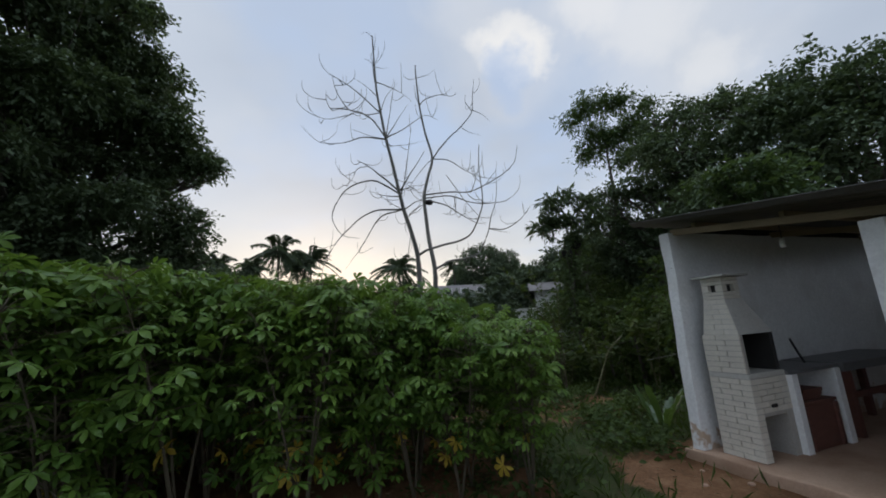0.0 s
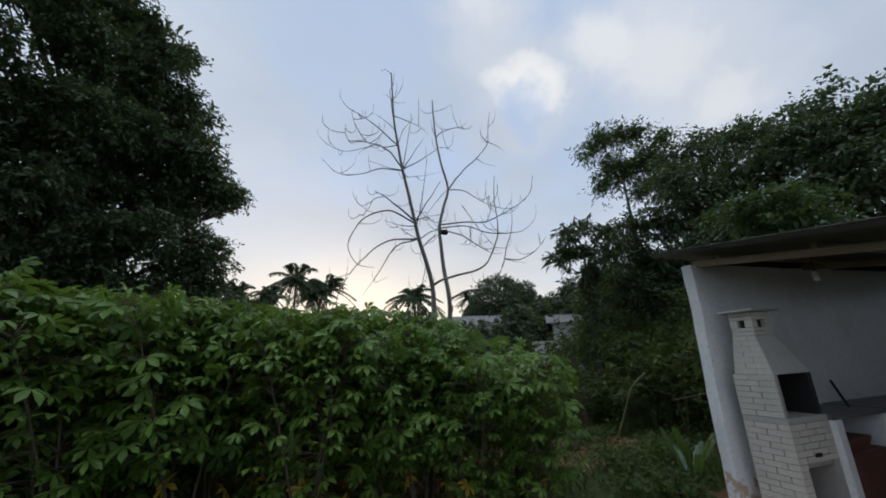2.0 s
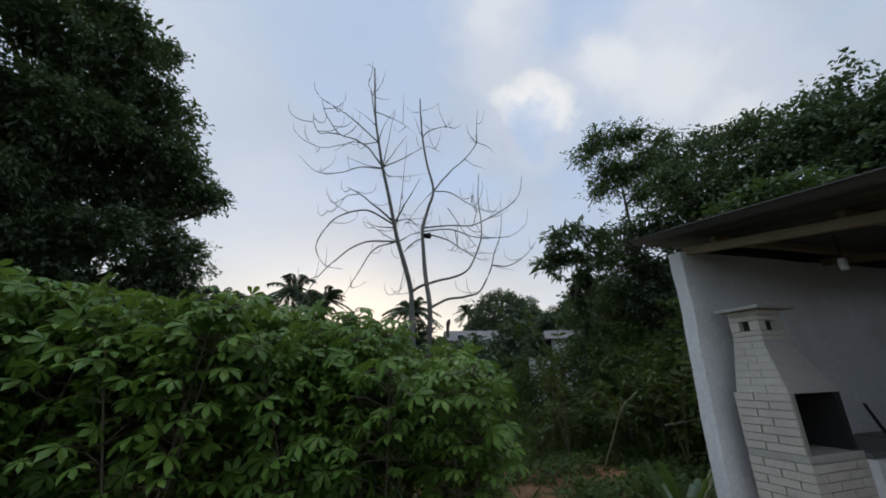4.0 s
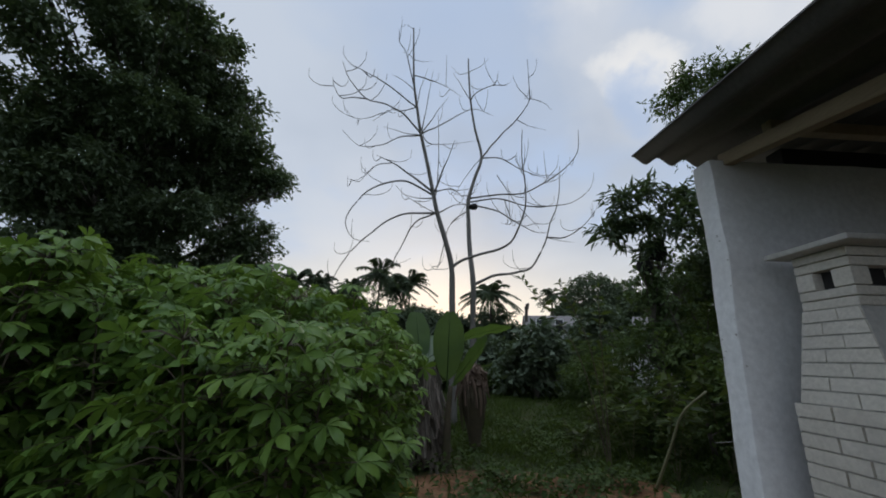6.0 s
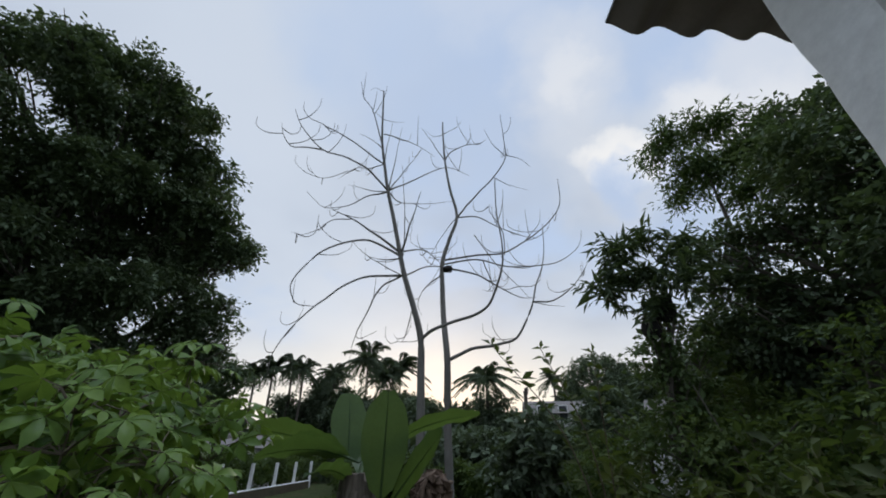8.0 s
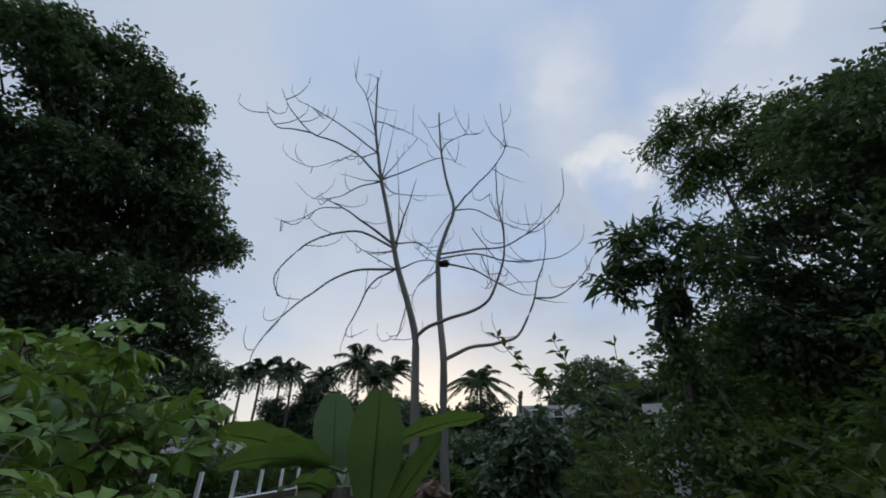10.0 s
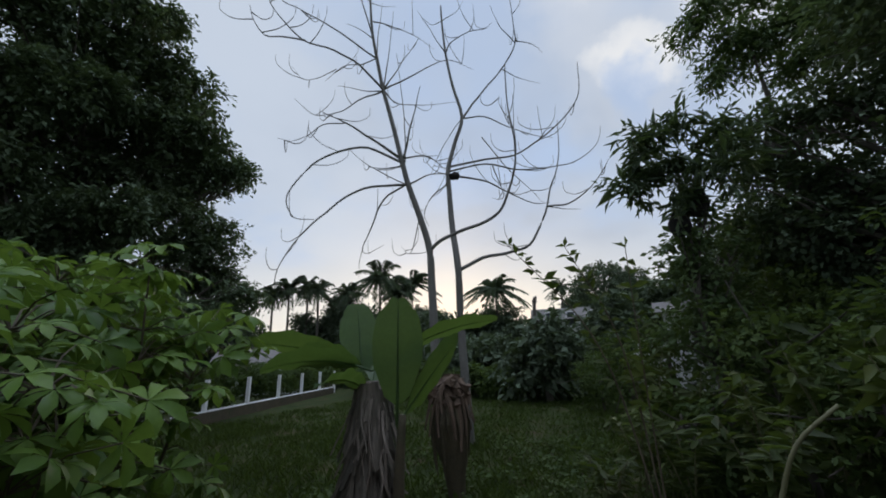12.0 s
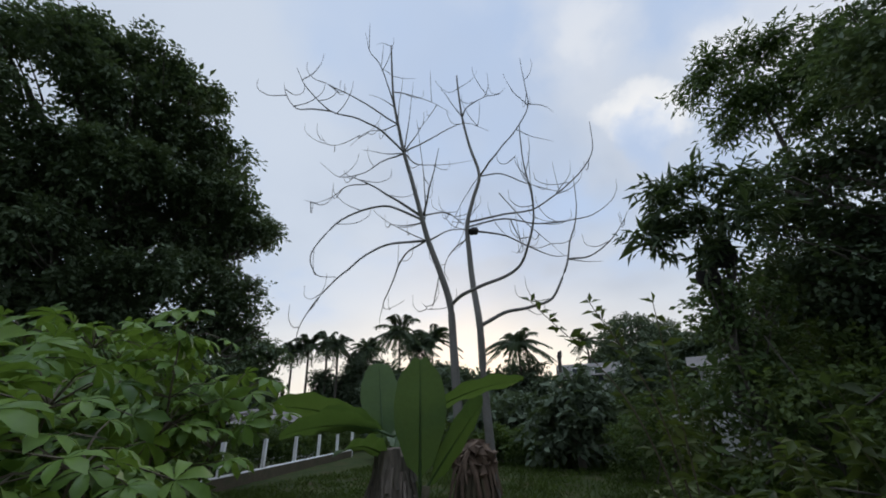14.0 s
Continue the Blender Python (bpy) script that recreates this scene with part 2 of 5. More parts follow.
M_PORCELAIN = material("white_porcelain", (0.75, 0.75, 0.72), (0.82, 0.82, 0.8), 5.0, 0.35, 0.0, 60)
M_BARK = material("bark", (0.05, 0.043, 0.034), (0.10, 0.088, 0.07), 5.0, 0.95, 0.7, 50, stretch=(1, 1, 0.3))
M_PALEBARK = material("pale_grey_bark", (0.115, 0.108, 0.096), (0.20, 0.19, 0.17), 5.0, 0.9, 0.5, 50, stretch=(1, 1, 0.4))
M_STEM = material("cassava_stem", (0.055, 0.042, 0.026), (0.10, 0.08, 0.05), 8.0, 0.85, 0.4, 60)
M_CASSAVA = material("cassava_leaf", (0.063, 0.126, 0.020), (0.100, 0.178, 0.032), 3.0, 0.45, 0.1, 40, vary=0.45, leaf=0.33, gloss=0.22)
M_YELLOW = material("yellowed_leaf", (0.45, 0.30, 0.03), (0.55, 0.40, 0.06), 6.0, 0.6, 0.1, 40, leaf=0.3)
M_DARKLEAF = material("dark_tree_leaf", (0.062, 0.092, 0.055), (0.095, 0.13, 0.072), 1.2, 0.65, 0.0, 20, vary=0.4, leaf=0.2, gloss=0.25)
M_MIDLEAF = material("green_tree_leaf", (0.05, 0.085, 0.035), (0.078, 0.122, 0.048), 1.2, 0.6, 0.0, 20, vary=0.4, leaf=0.25, gloss=0.25)
M_SHRUB = material("shrub_leaf", (0.038, 0.062, 0.020), (0.06, 0.09, 0.028), 2.0, 0.65, 0.0, 30, vary=0.45, leaf=0.3, gloss=0.15)
M_BANANA = material("banana_leaf", (0.038, 0.082, 0.024), (0.058, 0.112, 0.034), 3.0, 0.45, 0.25, 30, leaf=0.4, stretch=(1, 1, 1), vary=0.12)
M_SHEATH = material("dry_banana_sheath", (0.07, 0.056, 0.043), (0.19, 0.16, 0.13), 5.0, 0.9, 0.5, 40, stretch=(1, 1, 0.2), stain=(0.05, 0.036, 0.025), vary=0.6)
M_DEADTRUNK = material("rotting_banana_trunk", (0.05, 0.04, 0.025), (0.10, 0.08, 0.045), 5.0, 0.9, 0.6, 40, stain=(0.03, 0.045, 0.015))
M_GRASS = material("grass", (0.04, 0.066, 0.018), (0.064, 0.094, 0.028), 1.0, 0.85, 0.0, 20, vary=0.5, leaf=0.3, gloss=0.1)
M_WEED = material("yellowing_weed_leaf", (0.038, 0.062, 0.017), (0.075, 0.088, 0.028), 1.5, 0.6, 0.0, 20, vary=0.5, leaf=0.3, gloss=0.25)
M_PALESTEM = material("pale_green_stem", (0.09, 0.09, 0.04), (0.15, 0.145, 0.07), 6.0, 0.7, 0.3, 50)
M_STRAW = material("dry_litter", (0.20, 0.14, 0.08), (0.30, 0.22, 0.13), 4.0, 0.9, 0.2, 40, vary=0.4)
M_DRYTOP = material("crumpled_brown_leaf", (0.055, 0.034, 0.022), (0.14, 0.092, 0.062), 9.0, 0.9, 0.6, 50)
M_NEST = material("wasp_nest_paper", (0.010, 0.009, 0.008), (0.02, 0.017, 0.014), 20.0, 0.95, 0.5, 90)
M_GLASS = material("dark_window_glass", (0.03, 0.035, 0.04), (0.05, 0.055, 0.06), 2.0, 0.15, 0.0, 10)
M_TILE = material("faded_roof_tile", (0.11, 0.10, 0.095), (0.19, 0.175, 0.165), 4.0, 0.9, 0.3, 30)
M_FARWALL = material("far_white_wall", (0.45, 0.45, 0.44), (0.55, 0.545, 0.53), 1.0, 0.9, 0.1, 12, stain=(0.42, 0.42, 0.40))
M_FARLEAF = material("distant_leaf", (0.058, 0.080, 0.052), (0.085, 0.112, 0.07), 0.6, 0.7, 0.0, 10, vary=0.35, leaf=0.15, gloss=0.2)

# ---- builders ----
rng = np.random.default_rng(7)


def mesh_object(name, verts, faces, mat, parent=None, label="", smooth=False):
    me = bpy.data.meshes.new(name)
    me.from_pydata([tuple(map(float, v)) for v in verts], [], faces)
    me.materials.append(mat)
    if smooth:
        me.shade_smooth()
    me.update()
    ob = new(name, me)
    if parent is not None:
        ob.parent = parent
    if label:
        ob["label"] = label
    return ob


def part(name, bm, mat, parent=None, label="", smooth=False):
    me = bpy.data.meshes.new(name)
    bm.to_mesh(me)
    bm.free()
    me.materials.append(mat)
    if smooth:
        me.shade_smooth()
    ob = new(name, me)
    if parent is not None:
        ob.parent = parent
    if label:
        ob["label"] = label
    return ob


def box_bm(size, at=(0, 0, 0), bevel=0.006, turn=None, bm=None):
    """A bevelled box, its centre at `at`."""
    bm = bm or bmesh.new()
    made = bmesh.ops.create_cube(bm, size=1.0)["verts"]
    m = Matrix.Translation(at) @ (turn or Matrix()) @ Matrix.Diagonal((*size, 1))
    bmesh.ops.transform(bm, matrix=m, verts=made)
    if bevel:
        edges = list({e for v in made for e in v.link_edges})
        bmesh.ops.bevel(bm, geom=edges, offset=bevel, segments=2, affect="EDGES", profile=0.6)
    return bm


def thing(name, at, label, category, group="", kind="", turn=0.0):
    ob = new(name)
    ob.matrix_world = pose(*at, 0, 0, turn)
    return tagged(ob, label, category, group, kind)


def tube(points, radii, sides=7):
    """Vertices and faces of a round limb along points."""
    pts = [Vector(p) for p in points]
    verts, faces = [], []
    up = Vector((0.13, 0.21, 0.97))
    for i, p in enumerate(pts):
        t = (pts[min(i + 1, len(pts) - 1)] - pts[max(i - 1, 0)]).normalized()
        a = t.cross(up if abs(t.dot(up)) < 0.95 else Vector((1, 0, 0))).normalized()
        b = t.cross(a)
        for k in range(sides):
            w = 2 * math.pi * k / sides
            verts.append(p + float(radii[i]) * (math.cos(w) * a + math.sin(w) * b))
    for i in range(len(pts) - 1):
        for k in range(sides):
            j = (k + 1) % sides
            faces.append((i * sides + k, i * sides + j, (i + 1) * sides + j, (i + 1) * sides + k))
    faces.append(tuple(range(sides))[::-1])
    faces.append(tuple((len(pts) - 1) * sides + k for k in range(sides)))
    return verts, faces


def joined(pieces):
    verts, faces = [], []
    for v, f in pieces:
        n = len(verts)
        verts += list(v)
        faces += [tuple(i + n for i in q) for q in f]
    return verts, faces


def smooth_line(points, steps=4):
    """Catmull-Rom through the points."""
    p = [Vector(q) for q in points]
    p = [2 * p[0] - p[1]] + p + [2 * p[-1] - p[-2]]
    out = []
    for i in range(1, len(p) - 2):
        for s in range(steps):
            t = s / steps
            out.append(0.5 * (2 * p[i] + (p[i + 1] - p[i - 1]) * t + (2 * p[i - 1] - 5 * p[i] + 4 * p[i + 1] - p[i + 2]) * t * t + (3 * p[i] - p[i - 1] - 3 * p[i + 1] + p[i + 2]) * t ** 3))
    return out + [p[-2]]


LEAF_PLAIN = (np.array([(0, 0, 0), (-0.5, 0.5, 0.06), (0, 0.5, -0.06), (0.5, 0.5, 0.06), (0, 1, -0.12)], float), [(0, 2, 1), (0, 3, 2), (1, 2, 4), (2, 3, 4)])


def leaf_cloud(name, at, direction, size, width, mat, parent, template=LEAF_PLAIN, label=""):
    """Many leaves as one mesh: each starts at its place, points along its direction, with its size."""
    tv, tf = template
    n = len(at)
    d = direction / np.linalg.norm(direction, axis=1, keepdims=True)
    side = np.cross(d, rng.normal(size=(n, 3)) * 0.5 + (0, 0, 1))
    side /= np.linalg.norm(side, axis=1, keepdims=True) + 1e-9
    nor = np.cross(side, d)
    v = (tv[None, :, 0:1] * width * side[:, None] + tv[None, :, 1:2] * d[:, None] + tv[None, :, 2:3] * nor[:, None]) * size[:, None, None] + at[:, None]
    nv = len(tv)
    f = np.array(tf)
    faces = (f[None] + (np.arange(n) * nv)[:, None, None]).reshape(-1, 3)
    me = bpy.data.meshes.new(name)
    me.vertices.add(n * nv)
    me.vertices.foreach_set("co", v.astype(np.float32).ravel())
    me.loops.add(len(faces) * 3)
    me.loops.foreach_set("vertex_index", faces.astype(np.int32).ravel())
    me.polygons.add(len(faces))
    me.polygons.foreach_set("loop_start", np.arange(len(faces), dtype=np.int32) * 3)
    me.update(calc_edges=True)
    me.validate()
    me.materials.append(mat)
    ob = new(name, me)
    ob.parent = parent
    if label:
        ob["label"] = label
    return ob


def break_up(lobes, n, flat=0.85):
    """Each lobe with smaller ones round it, so that the outline is uneven."""
    out = []
    for x, y, z, r in lobes:
        out.append((x, y, z, r * 0.72))
        for _ in range(n):
            u = rng.normal(size=3)
            u *= r * rng.uniform(0.6, 0.95) / np.linalg.norm(u)
            out.append((x + u[0], y + u[1], z + u[2] * flat, r * rng.uniform(0.25, 0.45)))
    return out


def clumps(lobes, per_metre, spread=0.32, shell=0.55, count=16, flat=0.85):
    """Leaf places and directions: drooping sprays of leaves gathered on the outer part of several lobes (x, y, z, radius)."""
    at, way = [], []
    for x, y, z, r in lobes:
        sprays = max(3, int(per_metre * r * r))
        u = rng.normal(size=(sprays, 3))
        u /= np.linalg.norm(u, axis=1, keepdims=True)
        rad = r * (shell + (1.05 - shell) * rng.random(sprays) ** 0.7)
        c = np.array((x, y, z)) + u * rad[:, None] * (1, 1, flat)
        # a spray: leaves on both sides of a short arched twig that points outward
        w = u * (1, 1, 0.5) + rng.normal(size=u.shape) * 0.45
        w /= np.linalg.norm(w, axis=1, keepdims=True)
        t = rng.random((sprays, count, 1))
        p = c[:, None] + w[:, None] * (t - 0.35) * spread * 2.4 + rng.normal(size=(sprays, count, 3)) * spread * (0.28, 0.28, 0.16) - (0, 0, 1) * (t * t) * spread * 0.7
        d = w[:, None] * 0.7 + rng.normal(size=(sprays, count, 3)) * (0.7, 0.7, 0.35) + np.array((0, 0, -0.3))
        at.append(p.reshape(-1, 3))
        way.append(d.reshape(-1, 3))
    return np.concatenate(at), np.concatenate(way)


def filling(lobes, per_metre):
    """Leaves all through the lobes, which close the crown."""
    at = []
    for x, y, z, r in lobes:
        k = max(6, int(per_metre * r * r))
        u = rng.normal(size=(k, 3))
        u *= (r * 0.82 * rng.random(k) ** 0.4 / np.linalg.norm(u, axis=1))[:, None]
        at.append(np.array((x, y, z)) + u * (1, 1, 0.85))
    at = np.concatenate(at)
    return at, rng.normal(size=at.shape)


def tree(name, base, lobes, height, trunk_r, mat, label, category="tree", per_metre=90, leaf=(0.10, 0.2), width=0.5, spread=0.32, bark=None, group="", limbs=True, shell=0.55, pieces_n=5, fill=40, flat=0.85):
    """A tree: tapered trunk, a limb to each lobe, and a crown of sprays. Lobes are given from the base."""
    ob = thing(name, base, label, category, group)
    lean = Vector((rng.normal() * 0.2, rng.normal() * 0.2, 0))
    line = smooth_line([Vector((0, 0, -0.1)), lean * 0.5 + Vector((0, 0, height * 0.35)), lean + Vector((0, 0, height * 0.7)), lean * 1.3 + Vector((0, 0, height))])
    r = [trunk_r * (1.35 if i == 0 else 1 - 0.8 * i / (len(line) - 1)) for i in range(len(line))]
    mesh_object("trunk", *tube(line, r, 9), bark or M_BARK, ob, smooth=True)
    if limbs:
        for x, y, z, rad in lobes:
            start = line[min(len(line) - 2, max(2, int(len(line) * min(0.95, 0.55 * z / height))))]
            end = Vector((x, y, z))
            mid = start.lerp(end, 0.5) + Vector((0, 0, 0.12 * rad))
            pieces = [tube(smooth_line([start, mid, end]), np.linspace(trunk_r * 0.4, 0.02, 9), 6)]
            for _ in range(5):
                tip = end + Vector(rng.normal(size=3)) * rad * 0.5
                pieces.append(tube(smooth_line([mid.lerp(end, 0.4 + 0.5 * rng.random()), (mid + tip) / 2, tip], 3), np.linspace(trunk_r * 0.12 + 0.01, 0.008, 7), 5))
            mesh_object("limb", *joined(pieces), bark or M_BARK, ob)
    at, way = clumps(break_up(lobes, pieces_n), per_metre, spread, shell, flat=flat)
    size = rng.uniform(*leaf, len(at))
    if fill:
        at2, way2 = filling(lobes, fill)
        at, way, size = np.concatenate((at, at2)), np.concatenate((way, way2)), np.concatenate((size, rng.uniform(leaf[1], leaf[1] * 1.9, len(at2))))
    leaf_cloud("crown", at, way, size, width, mat, ob)
    return ob


# ---- ground ----
PATCH = [(-9.0, 1.2), (-4.0, 2.5), (-1.5, 3.4), (0.2, 3.75), (1.0, 3.75), (0.95, 4.35), (0.6, 5.0), (0.0, 5.6), (-0.9, 6.3), (-3.5, 7.4), (-9.0, 8.0)]


def inside(x, y, poly):
    hit = False
    for (x0, y0), (x1, y1) in zip(poly, poly[1:] + poly[:1]):
        if (y0 > y) != (y1 > y) and x < (x1 - x0) * (y - y0) / (y1 - y0) + x0:
            hit = not hit
    return hit


SHED = pose(2.80, 4.61, 0, 0, 0, -67.1)


def ground_height(x, y):
    near = max(0.0, 1 - math.hypot(x, y - 5) / 40)
    return near * 0.05 * noise.noise(Vector((x * 0.9, y * 0.9, 3))) + near * 0.025 * noise.noise(Vector((x * 4, y * 4, 1)))


steps = [0.0]
while steps[-1] < 1500:
    steps.append(steps[-1] + max(0.16, (steps[-1] - 11) * 0.22))
axis = [-s for s in steps[:0:-1]] + steps
verts = [(x, y + 5, ground_height(x, y + 5)) for y in axis for x in axis]
n = len(axis)
faces = [(j * n + i, j * n + i + 1, (j + 1) * n + i + 1, (j + 1) * n + i) for j in range(n - 1) for i in range(n - 1)]
ground = mesh_object("ground", verts, faces, M_GROUND, smooth=True)


def bareness(x, y):
    """About 1 on trodden soil, 0 on grass."""
    q = SHED.inverted() @ Vector((x, y, 0))
    e = 0.35 * noise.noise(Vector((x * 1.3, y * 1.3, 8)))

    def rise(v, a, b):
        t = min(1.0, max(0.0, (v - a) / (b - a)))
        return t * t * (3 - 2 * t)

    yard = rise(q.x, -1.2, 0.2) * rise(q.y, -1.9, -0.4) * rise(9 - q.y, 0, 2) * rise(6 - q.x, 0, 2)
    path = 0.58 * rise(y, 5.6, 6.8) * rise(8.9 + 0.3 * x - y, 0, 1.2) * rise(x, -1.4, 0.2) * rise(4.2 - x, 0, 1.4)
    bed = 0.75 if inside(x, y, PATCH) else 0.0
    return max(yard, path, bed, 0.12) + e


share = ground.data.attributes.new("bare", "FLOAT", "POINT")
share.data.foreach_set("value", [bareness(v[0], v[1]) if abs(v[0]) < 15 and -8 < v[1] < 20 else 0.1 for v in verts])
tagged(ground, "uneven ground of grass and reddish-brown bare soil", "ground", kind="structure")

# ---- shed: whitewashed back wall, lean-to roof of corrugated sheets ----


def in_shed(bm):
    bmesh.ops.transform(bm, matrix=SHED, verts=bm.verts)
    return bm


WALL_LONG, WALL_HIGH, WALL_THICK = 5.2, 2.635, 0.135
bm = box_bm((WALL_THICK, WALL_LONG, WALL_HIGH + 0.1), (WALL_THICK / 2, WALL_LONG / 2, WALL_HIGH / 2 - 0.05), 0.012)
bmesh.ops.subdivide_edges(bm, edges=[e for e in bm.edges if e.calc_length() > 1], cuts=30, use_grid_fill=True)
for v in bm.verts:
    v.co.y -= 0.055 * (1 - v.co.z / WALL_HIGH) * max(0.0, 1 - v.co.y / 0.6)
    v.co += 0.012 * noise.noise_vector(v.co * 2.3) + 0.006 * noise.noise_vector(v.co * 9)
wall_shed = tagged(part("wall_shed", in_shed(bm), M_SPLASHED, smooth=True), "rough whitewashed plaster wall with chipped end", "wall", kind="structure")
wall_shed.data.set_sharp_from_angle(angle=radians(38))

for k in range(16):
    bm = bmesh.new()
    bmesh.ops.create_icosphere(bm, subdivisions=1, radius=1.0)
    z = rng.uniform(0.8, 2.2)
    grow = rng.uniform(0.003, 0.008)
    at = Vector((rng.choice((0.01, 0.14)) + rng.normal() * 0.02, -0.055 * (1 - z / 2.6) - 0.001, z))
    for v in bm.verts:
        v.co = at + Vector((v.co.x * grow, v.co.y * 0.004, v.co.z * grow * rng.uniform(0.5, 1.2)))
    part("plaster_chip", in_shed(bm), M_JOINT, wall_shed)

bm = box_bm((3.4, 5.6, 0.20), (1.62, 2.70, 0.02), 0.02)
bmesh.ops.subdivide_edges(bm, edges=[e for e in bm.edges if e.calc_length() > 1], cuts=24, use_grid_fill=True)
for v in bm.verts:
    v.co += 0.018 * noise.noise_vector(v.co * 3.1)
floor_slab = tagged(part("floor_slab", in_shed(bm), M_SLAB, smooth=True), "dusty reddish concrete floor slab of the shed", "floor", kind="structure")

# Unseen walls, added so that less daylight reaches the inside of the shed.
for name, size, at in (("wall_far_end", (2.55, 0.14, 2.2), (1.43, 5.13, 1.1)), ("wall_low_side", (0.14, 4.7, 2.05), (2.62, 2.68, 1.02))):
    tagged(part(name, in_shed(box_bm(size, at, 0.01)), M_WHITE), "plain whitewashed plaster wall, unseen, added to keep light out of the shed", "wall", kind="structure")

# Added strip: hides the sky slit over the wall, black for the shade there.
tagged(part("trim_wall_plate", in_shed(box_bm((0.10, 4.7, 0.10), (0.07, 2.80, 2.688), 0.004)), M_SOOT_AND_GAP_SHADE), "added black strip that paints the shade between wall and roof", "trim", kind="structure")
SLOPE = 0.15


def roof_z(a):
    return 2.74 - SLOPE * a


roof = thing("lean_to_roof", (2.80, 4.61, 0), "corrugated grey fibre-cement roof on wooden beams", "roof", turn=-67.1)
B0, B1, A0, A1 = -0.22, 5.5, -0.24, 2.7
cols = int((B1 - B0) / 0.177 * 12)
verts, faces = [], []
for top in (1, 0):
    for i in range(cols + 1):
        b = B0 + (B1 - B0) * i / cols
        w = 0.026 * math.cos(2 * math.pi * (b - B0) / 0.177)
        for k in range(5):
            a = A0 + (A1 - A0) * k / 4
            verts.append((a, b - 0.10 * (a - A0), roof_z(a) + 0.05 + w + (0.004 if top else -0.004)))
half_n = (cols + 1) * 5
for i in range(cols):
    for k in range(4):
        q = i * 5 + k
        faces.append((q, q + 1, q + 6, q + 5))
        faces.append((half_n + q, half_n + q + 5, half_n + q + 6, half_n + q + 1))
    for k in (0, 4):
        q = i * 5 + k
        faces.append((q, q + 5, half_n + q + 5, half_n + q))
for k in range(4):
    for q in (k, cols * 5 + k):
        faces.append((q, q + 1, half_n + q + 1, half_n + q))
mesh_object("roof_sheet", verts, faces, M_ROOF, roof, "weathered corrugated sheet", smooth=True)
tilt = Matrix.Rotation(math.atan(SLOPE), 4, "Y")
for b in (0.11, 2.0, 4.2):
    part("beam", box_bm((2.62, 0.06, 0.075), (1.39, b, roof_z(1.39) - 0.078), 0.006, tilt), M_BEAM, roof, "unpainted wooden beam")
for a in (0.4, 1.3, 2.4):
    part("purlin", box_bm((0.05, 5.3, 0.06), (a, 2.75, roof_z(a) - 0.012), 0.004), M_BEAM, roof)

for i, b in enumerate((0.10, 2.0, 4.2)):
    post = thing("shed_post", tuple(SHED @ Vector((1.92, b, 0.1))), "whitewashed square masonry post carrying the roof beam", "post", "posts of the shed", turn=-67.1)
    bm = box_bm((0.16, 0.16, roof_z(1.92) - 0.25), (0, 0, (roof_z(1.92) - 0.25) / 2), 0.01)
    part("shaft", bm, M_WHITE, post)

# ---- barbecue: brick-faced body, tapered hood, chimney head with cap ----
bbq = thing("barbecue", tuple(SHED @ Vector((0.27, 0.05, 0.12))), "cream brick-faced masonry barbecue with cement hood and soot-black firebox", "barbecue", turn=-67.1)
D, W = 0.44, 0.60          # depth from the wall, width along it
WAIST, FIRE_TOP, NECK, HEAD = 0.82, 1.24, 1.65, 1.90
# base: two cheeks, back and the shelf under the firebox
part("base_cheek", box_bm((D - 0.02, 0.10, WAIST), (D / 2, 0.07, WAIST / 2), 0.004), M_JOINT, bbq)
part("base_cheek", box_bm((D - 0.02, 0.10, WAIST), (D / 2, W - 0.06, WAIST / 2), 0.004), M_JOINT, bbq)
part("base_back", box_bm((0.05, W - 0.24, WAIST), (0.035, W / 2, WAIST / 2), 0.004), M_HOOD, bbq)
part("base_front", box_bm((0.08, W - 0.22, WAIST - 0.42), (D - 0.06, W / 2, (WAIST + 0.42) / 2), 0.004), M_JOINT, bbq)
part("hearth", box_bm((D - 0.02, W - 0.02, 0.05), (D / 2, W / 2, WAIST + 0.012), 0.006), M_HOOD, bbq)
# firebox cheeks
part("fire_cheek", box_bm((D - 0.04, 0.07, FIRE_TOP - WAIST), (D / 2 - 0.02, 0.055, (FIRE_TOP + WAIST) / 2 + 0.02), 0.004), M_JOINT, bbq)
part("fire_cheek", box_bm((D - 0.04, 0.06, FIRE_TOP - WAIST), (D / 2 - 0.02, W - 0.05, (FIRE_TOP + WAIST) / 2 + 0.02), 0.004), M_SOOT_AND_GAP_SHADE, bbq, "soot-blackened cheek")
part("fire_back", box_bm((0.04, W - 0.18, FIRE_TOP - WAIST), (0.04, W / 2, (FIRE_TOP + WAIST) / 2 + 0.02), 0.003), M_SOOT_AND_GAP_SHADE, bbq, "soot-black back")
part("fire_lining", box_bm((D - 0.14, 0.02, FIRE_TOP - WAIST - 0.02), (D / 2 - 0.03, 0.105, (FIRE_TOP + WAIST) / 2 + 0.02), 0.002), M_SOOT_AND_GAP_SHADE, bbq, "soot-black lining")
part("ash_door", box_bm((0.02, 0.09, 0.035), (D - 0.008, W / 2, 0.52), 0.004), M_BLACK, bbq, "small black vent")
# hood
FT = FIRE_TOP + 0.02
x0, x1, y0, y1 = 0.02, D - 0.03, 0.03, W - 0.02
nx0, nx1, ny0, ny1 = 0.03, 0.27, 0.12, 0.40
hv = [(x0, y0, FT), (x1, y0, FT), (x1, y1, FT), (x0, y1, FT), (nx0, ny0, NECK), (nx1, ny0, NECK), (nx1, ny1, NECK), (nx0, ny1, NECK)]
